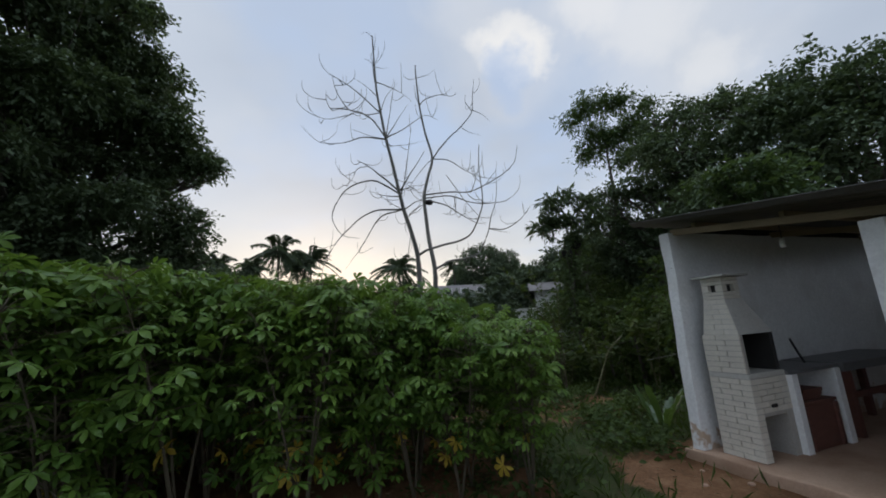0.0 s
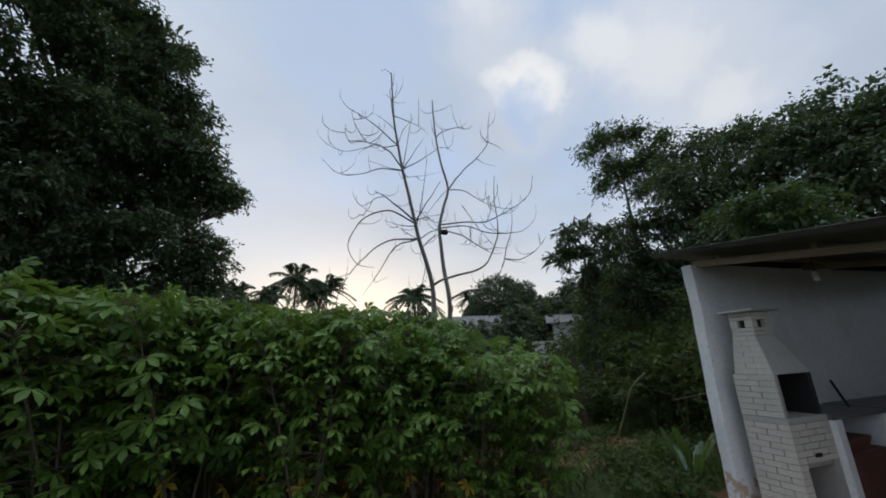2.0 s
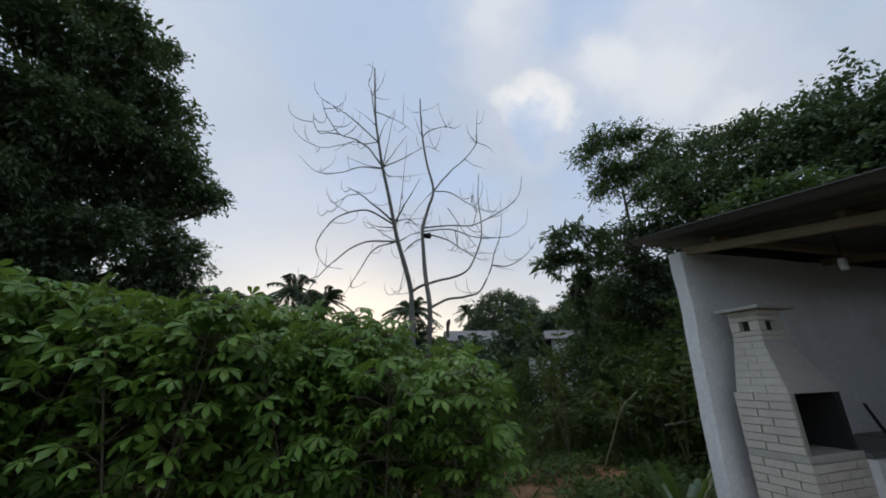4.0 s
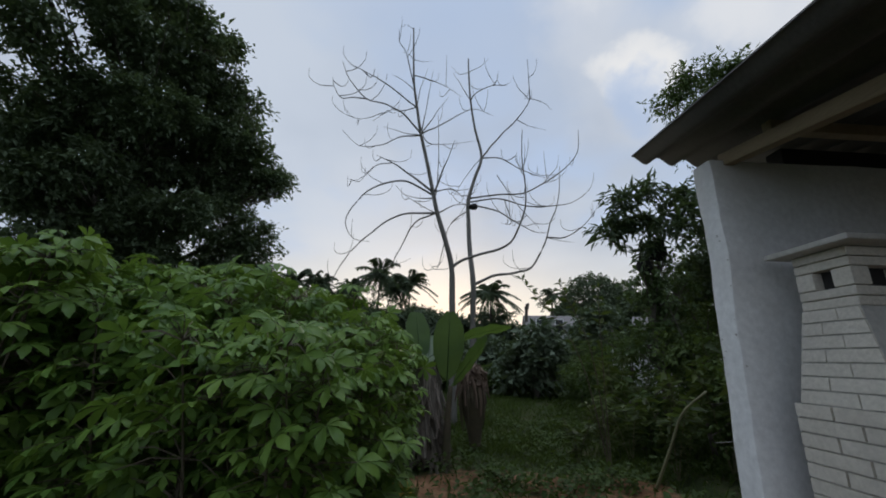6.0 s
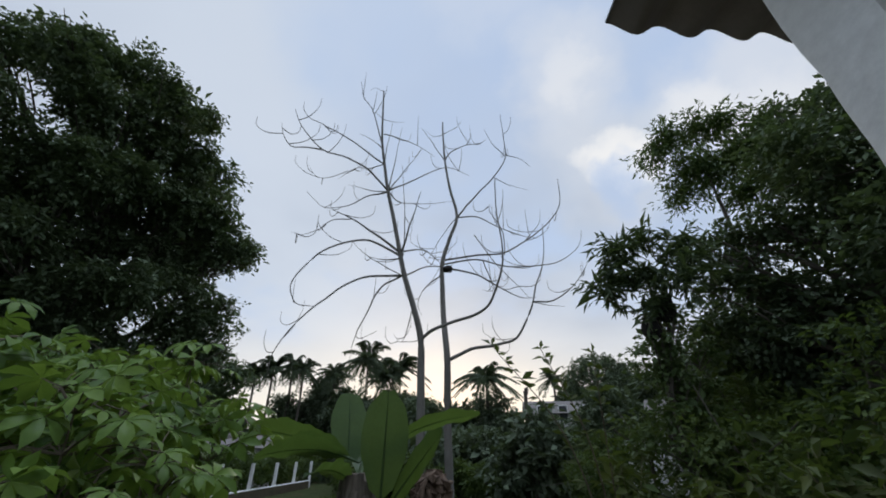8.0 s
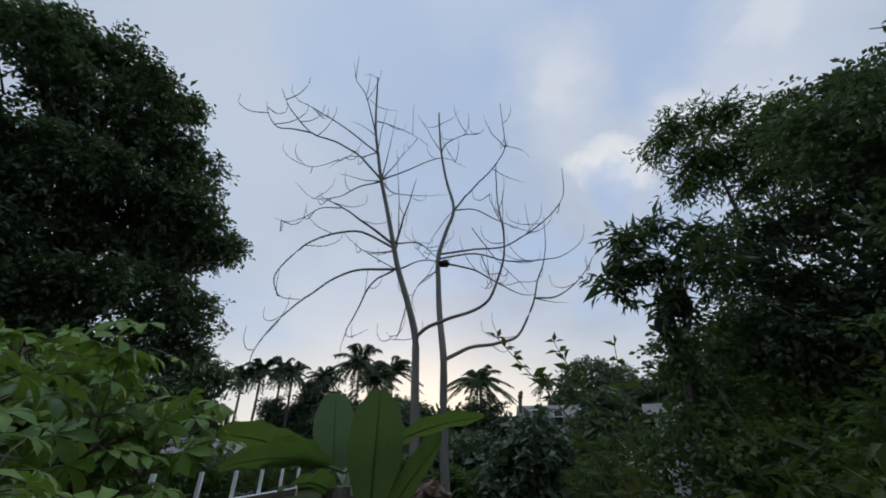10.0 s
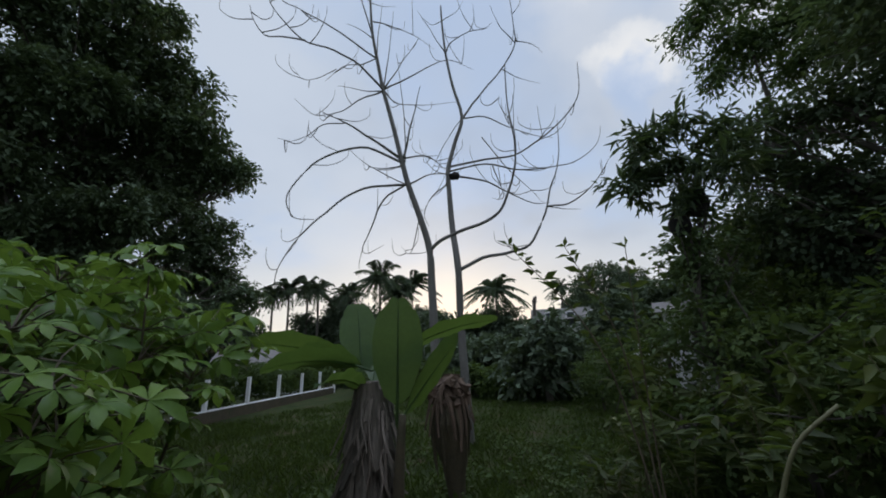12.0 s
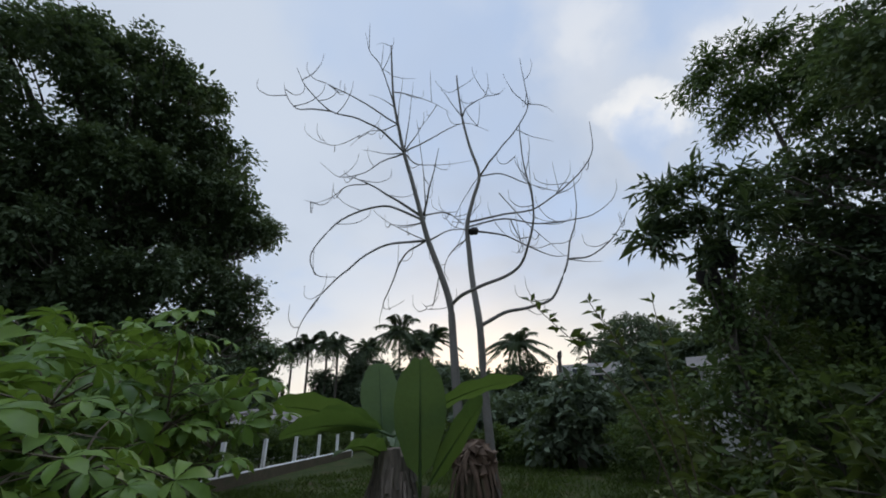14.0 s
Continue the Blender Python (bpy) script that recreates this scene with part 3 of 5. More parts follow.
mesh_object("hood", hv, [(0, 1, 5, 4), (1, 2, 6, 5), (2, 3, 7, 6), (3, 0, 4, 7), (0, 3, 2, 1), (4, 5, 6, 7)], M_HOOD, bbq, "smooth grey cement hood")
MID_X, MID_Y, VENT_LOW, VENT_TOP = (nx0 + nx1) / 2, (ny0 + ny1) / 2, NECK + 0.085, HEAD - 0.085
part("chimney_core", box_bm((nx1 - nx0 - 0.09, ny1 - ny0 - 0.09, HEAD - NECK), (MID_X, MID_Y, (HEAD + NECK) / 2), 0.003), M_SOOT_AND_GAP_SHADE, bbq, "soot-black flue")
for cx in (nx0 + 0.04, nx1 - 0.04):
    for cy in (ny0 + 0.04, ny1 - 0.04):
        part("chimney_pier", box_bm((0.08, 0.08, VENT_TOP - VENT_LOW - 0.004), (cx, cy, (VENT_TOP + VENT_LOW) / 2), 0.004), M_BRICK, bbq)
for z0, z1 in ((NECK, VENT_LOW), (VENT_TOP, HEAD)):
    for k in range(2):
        lo, hi = z0 + (z1 - z0) * k / 2, z0 + (z1 - z0) * (k + 1) / 2
        part("chimney_course", box_bm((nx1 - nx0, ny1 - ny0, hi - lo - 0.004), (MID_X, MID_Y, (lo + hi) / 2), 0.005), M_BRICK, bbq)
part("cap", box_bm((nx1 - nx0 + 0.14, ny1 - ny0 + 0.15, 0.026), (MID_X + 0.01, MID_Y, HEAD + 0.015), 0.005), M_HOOD, bbq, "overhanging concrete cap slab")


def brick(size, at, turn=None):
    part("brick", box_bm(size, at, 0.0, turn), M_BRICK, bbq)


COURSE = 0.0575
rows = int(WAIST / COURSE)
for r in range(rows):
    z = COURSE * (r + 0.5)
    cuts = [0.0, 0.22, D] if r % 2 == 0 else [0.0, 0.11, 0.33, D]
    for s0, s1 in zip(cuts, cuts[1:]):
        brick((s1 - s0 - 0.010, 0.02, COURSE - 0.007), ((s0 + s1) / 2, 0.019, z))
    if z > 0.44:
        cuts = [0.02, 0.24, 0.46, W] if r % 2 else [0.02, 0.13, 0.35, W]
        for s0, s1 in zip(cuts, cuts[1:]):
            brick((0.02, s1 - s0 - 0.010, COURSE - 0.007), (D - 0.016, (s0 + s1) / 2, z))
    else:
        brick((0.02, 0.095, COURSE - 0.007), (D - 0.016, 0.07, z))
rows = 7
for r in range(rows):
    z = WAIST + 0.040 + COURSE * (r + 0.5)
    cuts = [0.0, 0.16, D - 0.02] if r % 2 == 0 else [0.0, 0.26, D - 0.02]
    for s0, s1 in zip(cuts, cuts[1:]):
        brick((s1 - s0 - 0.010, 0.02, COURSE - 0.007), ((s0 + s1) / 2, 0.019, z))


def hood_point(fx, t, out):
    """A point of the hood's sloping side: fx across, t up."""
    xa, xb = x0 + (nx0 - x0) * t, x1 + (nx1 - x1) * t
    return (xa + (xb - xa) * fx, y0 + (ny0 - y0) * t - out, FT + (NECK - FT) * t)


rows = 7
for r in range(rows):
    ta, tb = (r + 0.07) / rows, (r + 0.95) / rows
    cuts = [0.0, 0.35 if r % 2 else 0.62, 1.0]
    for f0, f1 in zip(cuts, cuts[1:]):
        f0, f1 = f0 + 0.008, f1 - 0.008
        v = [hood_point(f, t, o) for o in (0.008, -0.006) for f, t in ((f0, ta), (f1, ta), (f1, tb), (f0, tb))]
        mesh_object("brick", v, [(0, 1, 2, 3), (7, 6, 5, 4), (0, 4, 5, 1), (1, 5, 6, 2), (2, 6, 7, 3), (3, 7, 4, 0)], M_BRICK, bbq)

# ---- counter, table and what stands there ----
counter = thing("masonry_counter", tuple(SHED @ Vector((0.16, 0.655, 0.12))), "white masonry counter with grey stone top and open bays", "counter", turn=-67.1)
for b in (0.03, 0.80):
    part("partition", box_bm((0.60, 0.10, 0.80), (0.30, b, 0.40), 0.008), M_WHITE, counter)
part("worktop", box_bm((0.58, 0.88, 0.04), (0.29, 0.42, 0.82), 0.006), M_STONE, counter, "grey stone worktop")

crate = thing("wooden_cabinet", tuple(SHED @ Vector((0.38, 0.77, 0.12))), "worn red-brown wooden box standing under the counter", "cabinet", turn=-67.1)
part("body", box_bm((0.34, 0.56, 0.46), (0.17, 0.30, 0.23), 0.008), M_REDWOOD, crate)
part("lid", box_bm((0.36, 0.60, 0.03), (0.17, 0.30, 0.477), 0.006), M_REDWOOD, crate)
for b in (0.05, 0.55):
    part("stile", box_bm((0.025, 0.05, 0.44), (0.352, b, 0.23), 0.004), M_REDWOOD, crate)
slab = thing("stacked_boards", tuple(SHED @ Vector((0.42, 0.84, 0.612))), "short dark red boards stacked on the wooden box", "boards", turn=-67.1)
for k in range(3):
    part("board", box_bm((0.24, 0.40 - 0.03 * k, 0.035), (0.12 + 0.01 * k, 0.2 + 0.02 * k, 0.02 + 0.037 * k), 0.004), M_REDWOOD, slab)

table = thing("table", tuple(SHED @ Vector((0.17, 1.52, 0.12))), "dark-topped table on red-brown wooden trestle legs", "table", turn=-67.1)
part("tabletop", box_bm((0.62, 1.7, 0.10), (0.31, 0.85, 0.80), 0.01), M_STONE, table, "thick dark stone top")
for b in (0.22, 1.45):
    for a in (0.10, 0.52):
        part("leg", box_bm((0.07, 0.09, 0.75), (a, b, 0.375), 0.006), M_REDWOOD, table)
    part("stretcher", box_bm((0.40, 0.05, 0.07), (0.31, b, 0.34), 0.005), M_REDWOOD, table)
part("rail", box_bm((0.05, 1.20, 0.07), (0.52, 0.835, 0.46), 0.005), M_REDWOOD, table)

poker = thing("iron_poker", tuple(SHED @ Vector((0.47, 1.42, 0.965))), "black iron poker leaning on the wall above the counter", "tool", turn=-67.1)
mesh_object("rod", *tube([(0.02, -0.02, 0.0), (-0.05, 0.02, 0.12), (-0.13, 0.07, 0.27)], [0.012, 0.014, 0.012], 8), M_BLACK, poker)

lamp = thing("lamp_holder", tuple(SHED @ Vector((0.87, 0.82, 2.30))), "white porcelain lamp holder hanging from the roof on a short cable", "lamp", turn=-67.1)
mesh_object("socket", *tube([(0, 0, 0), (0, 0, 0.03), (0, 0, 0.09), (0, 0, 0.10)], [0.024, 0.03, 0.027, 0.012], 12), M_PORCELAIN, lamp, smooth=True)
mesh_object("cable", *tube([(0, 0, 0.09), (0.004, 0, 0.17), (0, 0, 0.30)], [0.005] * 3, 6), M_BLACK, lamp)

# ---- cassava patch ----


def cassava_leaf_template(lobes):
    """A hand-shaped leaf: broad leaflets round the stalk, their tips hanging."""
    verts, faces = [], []
    for k in range(lobes):
        w = (k - (lobes - 1) / 2) * radians(290) / lobes
        ln = 1.0 - 0.30 * abs(k - (lobes - 1) / 2) / ((lobes - 1) / 2)
        d, s, up = np.array((math.sin(w), math.cos(w), 0)), np.array((math.cos(w), -math.sin(w), 0)), np.array((0, 0, 1.0))
        i = len(verts)
        for t, half, z in ((0.04, 0.02, 0.0), (0.42, 0.15, -0.03), (0.72, 0.20, -0.14)):
            c = d * t * ln + up * z * ln
            verts += [c - s * half * ln + up * 0.03 * (t > 0.1), c - up * 0.02, c + s * half * ln + up * 0.03 * (t > 0.1)]
        verts.append(d * 0.97 * ln - up * 0.36 * ln)
        for q in (0, 3):
            a = i + q
            faces += [(a, a + 1, a + 4), (a, a + 4, a + 3), (a + 1, a + 2, a + 5), (a + 1, a + 5, a + 4)]
        a = i + 6
        faces += [(a, a + 1, a + 3), (a + 1, a + 2, a + 3)]
    return np.array(verts), faces


CASSAVA = cassava_leaf_template(6)


def cassava_plant(height, low):
    ob = thing("cassava_plant", (0, 0, 0), "leafy green cassava plant on bare woody stems", "plant", "cassava patch")
    at, way, pieces = [], [], []
    for _ in range(rng.integers(3, 5)):
        az, out = rng.random() * 6.28, 0.08 + 0.20 * rng.random()
        h = height * rng.uniform(0.80, 1.0)
        tip = Vector((math.cos(az) * out * 1.7, math.sin(az) * out * 1.7, h - 0.10))
        knee = Vector((math.cos(az + 0.4) * out * 0.7, math.sin(az + 0.4) * out * 0.7, h * 0.42))
        line = smooth_line([(0, 0, -0.05), knee, tip], 8)
        pieces.append(tube(line, np.linspace(0.014, 0.004, len(line)), 6))
        for k in range(64):
            t = 1.0 if k < 14 else 1 - rng.random() ** 1.15 * low
            p = line[min(len(line) - 1, int(t * (len(line) - 1)))]
            w = k * 2.4 + rng.normal() * 0.3
            reach = rng.uniform(0.05, 0.24) if k < 14 else rng.uniform(0.12, 0.34)
            q = p + Vector((math.cos(w) * reach, math.sin(w) * reach, rng.uniform(-0.06, 0.15)))
            pieces.append(tube([p, (p + q) / 2 + Vector((0, 0, 0.03)), q], [0.0035, 0.003, 0.0025], 3))
            at.append(q)
            way.append((math.cos(w), math.sin(w), rng.uniform(-0.45, 0.15)))
    mesh_object("stem", *joined(pieces), M_STEM, ob)
    leaf_cloud("foliage", np.array(at), np.array(way), rng.uniform(0.085, 0.15, len(at)), 1.0, M_CASSAVA, ob, CASSAVA)
    for _ in range(2):
        low = np.array([(rng.normal() * 0.22, rng.normal() * 0.22, rng.uniform(0.3, 0.8))])
        leaf_cloud("yellow_leaf", low, rng.normal(size=(1, 3)) * (1, 1, 0.2) + (0, 0, -1.0), rng.uniform(0.12, 0.16, 1), 1.0, M_YELLOW, ob, CASSAVA, "withered yellow leaf")
    return ob


kinds = [cassava_plant(2.0, (0.56, 0.76, 0.62, 0.8, 0.5, 0.7)[k]) for k in range(6)]
used = 0
for j in range(17):
    for i in range(25):
        x, y = -9 + i * 0.54 + rng.normal() * 0.12, 1.2 + j * 0.54 + rng.normal() * 0.12
        if not inside(x, y, PATCH):
            continue
        h = 1.17 + 0.07 * noise.noise(Vector((x * 0.6, y * 0.6, 2))) + 0.13 * min(1.0, max(0.0, (-x - 1.0) / 3)) - 0.26 * min(1.0, max(0.0, (x + 1.2) / 2.0)) * min(1.0, max(0.0, (6.8 - y) / 0.8))
        h *= rng.uniform(0.95, 1.04)
        m = pose(x, y, 0, 0, 0, rng.random() * 360)
        src = kinds[used % 6]
        if used < 6:
            src.matrix_world, src.scale = m, (h, h, h)
        else:
            copy_thing(src, m).scale = (h, h, h)
        used += 1

# ---- two bare trees ----
SIDE, AWAY = Vector((0.925, 0.38, 0)), Vector((-0.38, 0.925, 0))


def limb(ob, r, *line, trunk=False):
    """A bare limb of the tree: points as sideways, away, height."""
    pts = smooth_line([SIDE * a + AWAY * b + Vector((0, 0, z)) for a, b, z in line], 4)
    k = len(pts) - 1
    pts = [p + (0 if trunk else 0.025) * noise.noise_vector(p * 2.2) for p in pts]
    pieces = [tube(pts, [r * (1 - 0.8 * (i / k) ** 0.9) for i in range(k + 1)], 9 if trunk else 6)]
    if not trunk and len(line) > 3:
        for _ in range(3):
            i = int(rng.uniform(0.25, 0.95) * k)
            w = Vector((rng.normal(), rng.normal(), 0.15 + 0.5 * rng.random())).normalized() * rng.uniform(0.3, 0.9)
            pieces.append(tube(smooth_line([pts[i], pts[i] + w * 0.55 - Vector((0, 0, 0.10)), pts[i] + w * 0.95, pts[i] + w + Vector((0, 0, 0.24))], 4), np.linspace(0.010, 0.004, 13), 5))
    mesh_object("trunk" if trunk else "branch", *joined(pieces), M_PALEBARK, ob, smooth=True)


tree_a = thing("bare_tree", (-0.8, 11.25, 0), "leafless pale tree with whorls of curling branches", "tree", "bare trees")
limb(tree_a, 0.105, (0.02, 0.7, -0.1), (-0.02, 0.7, 1.2), (-0.05, 0.68, 2.4), (-0.07, 0.67, 3.1), (-0.1, 0.65, 3.94), (-0.28, 0.55, 4.63), (-0.53, 0.46, 5.39), (-0.67, 0.39, 5.97), (-0.89, 0.3, 6.95), (-1.09, 0.22, 7.77), (-1.24, 0.15, 8.63), (-1.35, 0.11, 9.34), (-1.4, 0.07, 10.16), (-1.45, 0.04, 11.33), trunk=True)
limb(tree_a, 0.03, (-0.6, 0.45, 5.41), (-1.34, 0.41, 5.37), (-1.9, 0.33, 5.08), (-2.39, 0.22, 4.59), (-2.8, 0.08, 4.03), (-3.06, -0.03, 3.45), (-3.08, -0.07, 3.03))
limb(tree_a, 0.03, (-0.66, 0.39, 5.93), (-1.42, 0.31, 6.27), (-2.01, 0.15, 6.1), (-2.5, -0.09, 5.66), (-2.78, -0.34, 5.06), (-2.79, -0.55, 4.65), (-2.55, -0.71, 4.25), (-2.14, -0.87, 4.14))
limb(tree_a, 0.026, (-0.6, 0.45, 5.41), (-1.15, 1.06, 5.36), (-1.49, 1.52, 4.89), (-1.79, 1.82, 4.42), (-1.7, 2.03, 4.31), (-1.29, 2.12, 4.56))
limb(tree_a, 0.011, (-1.78, 1.82, 4.38), (-1.98, 2.44, 4.17), (-2.15, 3.23, 3.92))
limb(tree_a, 0.035, (-0.7, 0.39, 6.04), (-1.27, 0.03, 6.31), (-1.73, -0.36, 6.45), (-2.12, -0.78, 6.43))
limb(tree_a, 0.014, (-1.79, -0.37, 6.47), (-2.15, -0.72, 6.18), (-2.3, -0.99, 5.79), (-2.49, -1.27, 5.49), (-2.64, -1.52, 5.39))
limb(tree_a, 0.022, (-0.68, 0.39, 5.85), (-1.1, 0.66, 5.94), (-1.56, 1.01, 6.19))
limb(tree_a, 0.014, (-0.54, 0.46, 5.39), (-1.08, 0.14, 5.56), (-1.47, -0.24, 5.68), (-1.62, -0.63, 5.71))
limb(tree_a, 0.03, (-0.63, 0.4, 6.05), (-0.44, -0.21, 6.39), (-0.18, -1.03, 6.81))
limb(tree_a, 0.016, (-0.6, 0.4, 5.93), (-0.55, -0.14, 6.51), (-0.59, -0.68, 7.03), (-0.62, -1.23, 7.42))
limb(tree_a, 0.022, (-0.63, 0.4, 6.05), (-0.12, 0.89, 6.38), (0.17, 1.19, 6.32), (0.4, 1.34, 6.16))
limb(tree_a, 0.024, (-0.56, 0.46, 5.41), (-0.16, 0.65, 5.71), (0.24, 1.04, 5.97), (0.63, 1.63, 6.15))
limb(tree_a, 0.022, (-1.09, 0.22, 7.73), (-0.33, 0.37, 8.31), (0.5, 0.81, 9.1), (1.24, 1.56, 9.45))
limb(tree_a, 0.018, (-1.09, 0.22, 7.73), (-0.93, 0.06, 8.68), (-0.8, -0.21, 9.6))
limb(tree_a, 0.022, (-1.09, 0.22, 7.73), (-0.76, 0.2, 8.28), (-0.32, 0.17, 9.01))
limb(tree_a, 0.014, (-1.24, 0.15, 8.63), (-1.12, -0.32, 8.91), (-0.94, -1.04, 8.9))
limb(tree_a, 0.024, (-1.09, 0.22, 7.7), (-1.67, 0.88, 8.05), (-2.34, 1.33, 8.01), (-3.08, 1.54, 8.06), (-3.69, 1.58, 8.64))
limb(tree_a, 0.018, (-1.09, 0.22, 7.7), (-1.59, 0.34, 7.84), (-2.18, 0.39, 8.03))
limb(tree_a, 0.028, (-1.09, 0.22, 7.73), (-1.52, -0.31, 7.97), (-1.96, -0.82, 7.9), (-2.43, -1.33, 7.68), (-2.74, -1.78, 7.83), (-2.88, -2.1, 8.08))
limb(tree_a, 0.018, (-2.39, -1.32, 7.67), (-2.67, -1.59, 7.48), (-2.89, -1.84, 7.28), (-3.02, -2.03, 7.44), (-3.04, -2.16, 7.6))
limb(tree_a, 0.022, (-1.24, 0.15, 8.59), (-2.15, -0.46, 8.89), (-2.58, -0.93, 8.81), (-2.83, -1.27, 8.67))
limb(tree_a, 0.018, (-1.24, 0.15, 8.59), (-1.66, 0.32, 8.57), (-2.12, 0.45, 8.62), (-2.54, 0.55, 8.3))
limb(tree_a, 0.012, (-2.25, 0.41, 8.52), (-2.86, 0.64, 8.43), (-3.28, 0.79, 8.66), (-3.53, 0.88, 9.07))
limb(tree_a, 0.014, (-1.33, 0.11, 9.14), (-1.68, 0.23, 9.55), (-2.07, 0.31, 9.82))
limb(tree_a, 0.018, (-1.34, 0.11, 9.65), (-1, 0.22, 9.65), (-0.39, 0.6, 9.74), (0.14, 1.2, 9.83))
limb(tree_a, 0.02, (-1.31, 0.11, 9.14), (-1.49, -0.25, 9.67), (-1.6, -0.69, 9.77), (-1.72, -1.21, 9.61), (-1.69, -1.77, 9.44))
limb(tree_a, 0.018, (-1.06, 0.22, 7.7), (-0.76, 0.81, 7.8), (-0.02, 1.44, 8.24), (0.84, 2.05, 8.78))
limb(tree_a, 0.01, (-1.44, 0.04, 11.28), (-1.67, -0.03, 11.36), (-1.84, -0.08, 11.21))
limb(tree_a, 0.01, (-1.39, 0.08, 10.2), (-1.06, 0.38, 10.42), (-0.81, 0.64, 10.66))
limb(tree_a, 0.01, (-1.39, 0.08, 10.2), (-1.58, 0.03, 10.36), (-1.73, -0.01, 10.36))
limb(tree_a, 0.014, (-0.31, 0.55, 4.63), (-0.45, 0.55, 4), (-0.56, 0.54, 3.85), (-0.71, 0.53, 4.01))
tree_b = thing("bare_tree", (-0.6, 12.4, 0), "leafless pale tree with long upcurved branches and a wasp nest", "tree", "bare trees")
limb(tree_b, 0.098, (-0.01, 0, -0.1), (-0.06, 0, 1.2), (-0.1, 0, 2.4), (-0.11, -0.16, 3.52), (-0.19, 0.03, 4.55), (-0.22, 0.14, 5.44), (-0.22, 0.21, 6.17), (-0.02, 0.25, 6.95), (0.19, 0.27, 7.7), (-0.01, 0.32, 8.71), (-0.16, 0.34, 9.8), (-0.23, 0.34, 10.98), (-0.24, 0.33, 11.48), trunk=True)
limb(tree_b, 0.045, (-0.69, -0.34, 3.97), (-0.44, -0.64, 4.09), (0.01, -0.94, 4.18), (0.54, -1.27, 4.29), (0.74, -1.55, 4.48), (0.89, -1.81, 4.96), (0.93, -2.02, 5.34), (0.84, -2.19, 6.43), (0.81, -2.36, 6.98))
limb(tree_b, 0.045, (-0.09, -0.16, 3.52), (0.44, -0.14, 3.78), (1.06, -0.16, 3.9), (1.5, -0.18, 4.06), (1.87, -0.21, 4.65), (2.11, -0.21, 5.36), (2.38, -0.22, 6.11), (2.49, -0.19, 7.22))
limb(tree_b, 0.022, (1.96, -0.24, 4.94), (2.32, -0.69, 4.81), (2.65, -1.08, 4.98), (2.84, -1.35, 5.26), (2.93, -1.49, 5.42))
limb(tree_b, 0.014, (1.96, -0.24, 4.94), (2.3, -0.36, 4.81), (2.66, -0.5, 4.74))
limb(tree_b, 0.03, (-0.06, 0.65, 6.19), (0.6, 0.6, 6.07), (1.31, 0.56, 5.67), (1.87, 0.58, 5.39), (2.34, 0.68, 5.41))
limb(tree_b, 0.028, (-0.19, 0.21, 6.25), (0.68, 0.06, 6.33), (1.35, -0.18, 6.3), (1.86, -0.5, 6.49), (2.25, -0.88, 6.67), (2.49, -1.29, 6.88), (2.49, -1.67, 7.07), (2.34, -2.04, 7.28))
limb(tree_b, 0.024, (-0.19, 0.21, 6.12), (0.66, -0.06, 6.14), (1.44, -0.26, 5.87), (2.22, -0.41, 5.85), (2.8, -0.4, 6.03), (3.36, -0.26, 6.53), (3.69, 0.12, 7.26))
limb(tree_b, 0.022, (0.19, 0.27, 7.66), (0.74, 0.1, 7.57), (1.32, 0.06, 7.25), (1.93, 0.15, 7.06), (2.54, 0.39, 7.11))
limb(tree_b, 0.028, (0.19, 0.27, 7.66), (0.78, 0.17, 8.43), (1.24, -0.1, 8.84), (1.56, -0.51, 9.28), (1.43, -0.96, 9.71), (1.26, -1.55, 9.85))
limb(tree_b, 0.014, (1.56, -0.51, 9.36), (1.95, -0.61, 9.14), (2.26, -0.45, 9))
limb(tree_b, 0.016, (1.56, -0.51, 9.28), (1.1, -1.02, 9.3), (0.72, -1.89, 8.95))
limb(tree_b, 0.014, (1.27, -0.1, 8.84), (1.81, 0.3, 8.89), (2.5, 0.8, 9.12))
limb(tree_b, 0.022, (-0.16, 0.34, 9.8), (-0.02, 0.07, 9.88), (0.46, -0.18, 10), (0.84, -0.39, 9.87), (1.02, -0.5, 9.98))
limb(tree_b, 0.012, (0.46, -0.18, 10), (0.5, -0.82, 9.68), (0.41, -1.54, 9.41))
limb(tree_b, 0.018, (-0.16, 0.34, 9.8), (-0.5, -0.37, 9.75), (-0.85, -1.43, 9.34))
limb(tree_b, 0.02, (-0.19, 0.65, 5.99), (-0.64, 0.67, 5.66), (-0.86, 0.66, 5.19), (-0.75, 0.67, 4.87))
limb(tree_b, 0.016, (0.65, 0.18, 7.03), (1.05, -0.22, 6.07), (1.55, -0.25, 5.46), (2.01, 0.11, 5.17))
limb(tree_b, 0.014, (0.19, 0.27, 7.66), (-0.15, 0.56, 7.32), (-0.51, 1.01, 6.85), (-0.66, 1.61, 6.71))
limb(tree_b, 0.016, (0.8, -0.08, 6.13), (1.27, 1.08, 5.9), (1.31, 2, 6.1), (1.13, 2.09, 6.2))
limb(tree_b, 0.014, (1.39, -0.19, 6.25), (1.15, -1.18, 6.35), (0.76, -1.94, 6.33), (0.68, -2.29, 6.35))
limb(tree_b, 0.012, (-0.23, 0.34, 10.93), (-0.53, 0.44, 10.93), (-0.81, 0.42, 11.22))
limb(tree_b, 0.012, (-0.23, 0.34, 10.93), (0.16, 0.09, 10.98), (0.34, -0.23, 11.01))
limb(tree_b, 0.012, (1.86, -0.5, 6.49), (2.26, -0.54, 6.98), (2.32, -0.61, 7.36))
nest = thing("wasp_nest", (-0.70, 12.45, 5.92), "small dark papery wasp nest on the bare trunk", "nest")
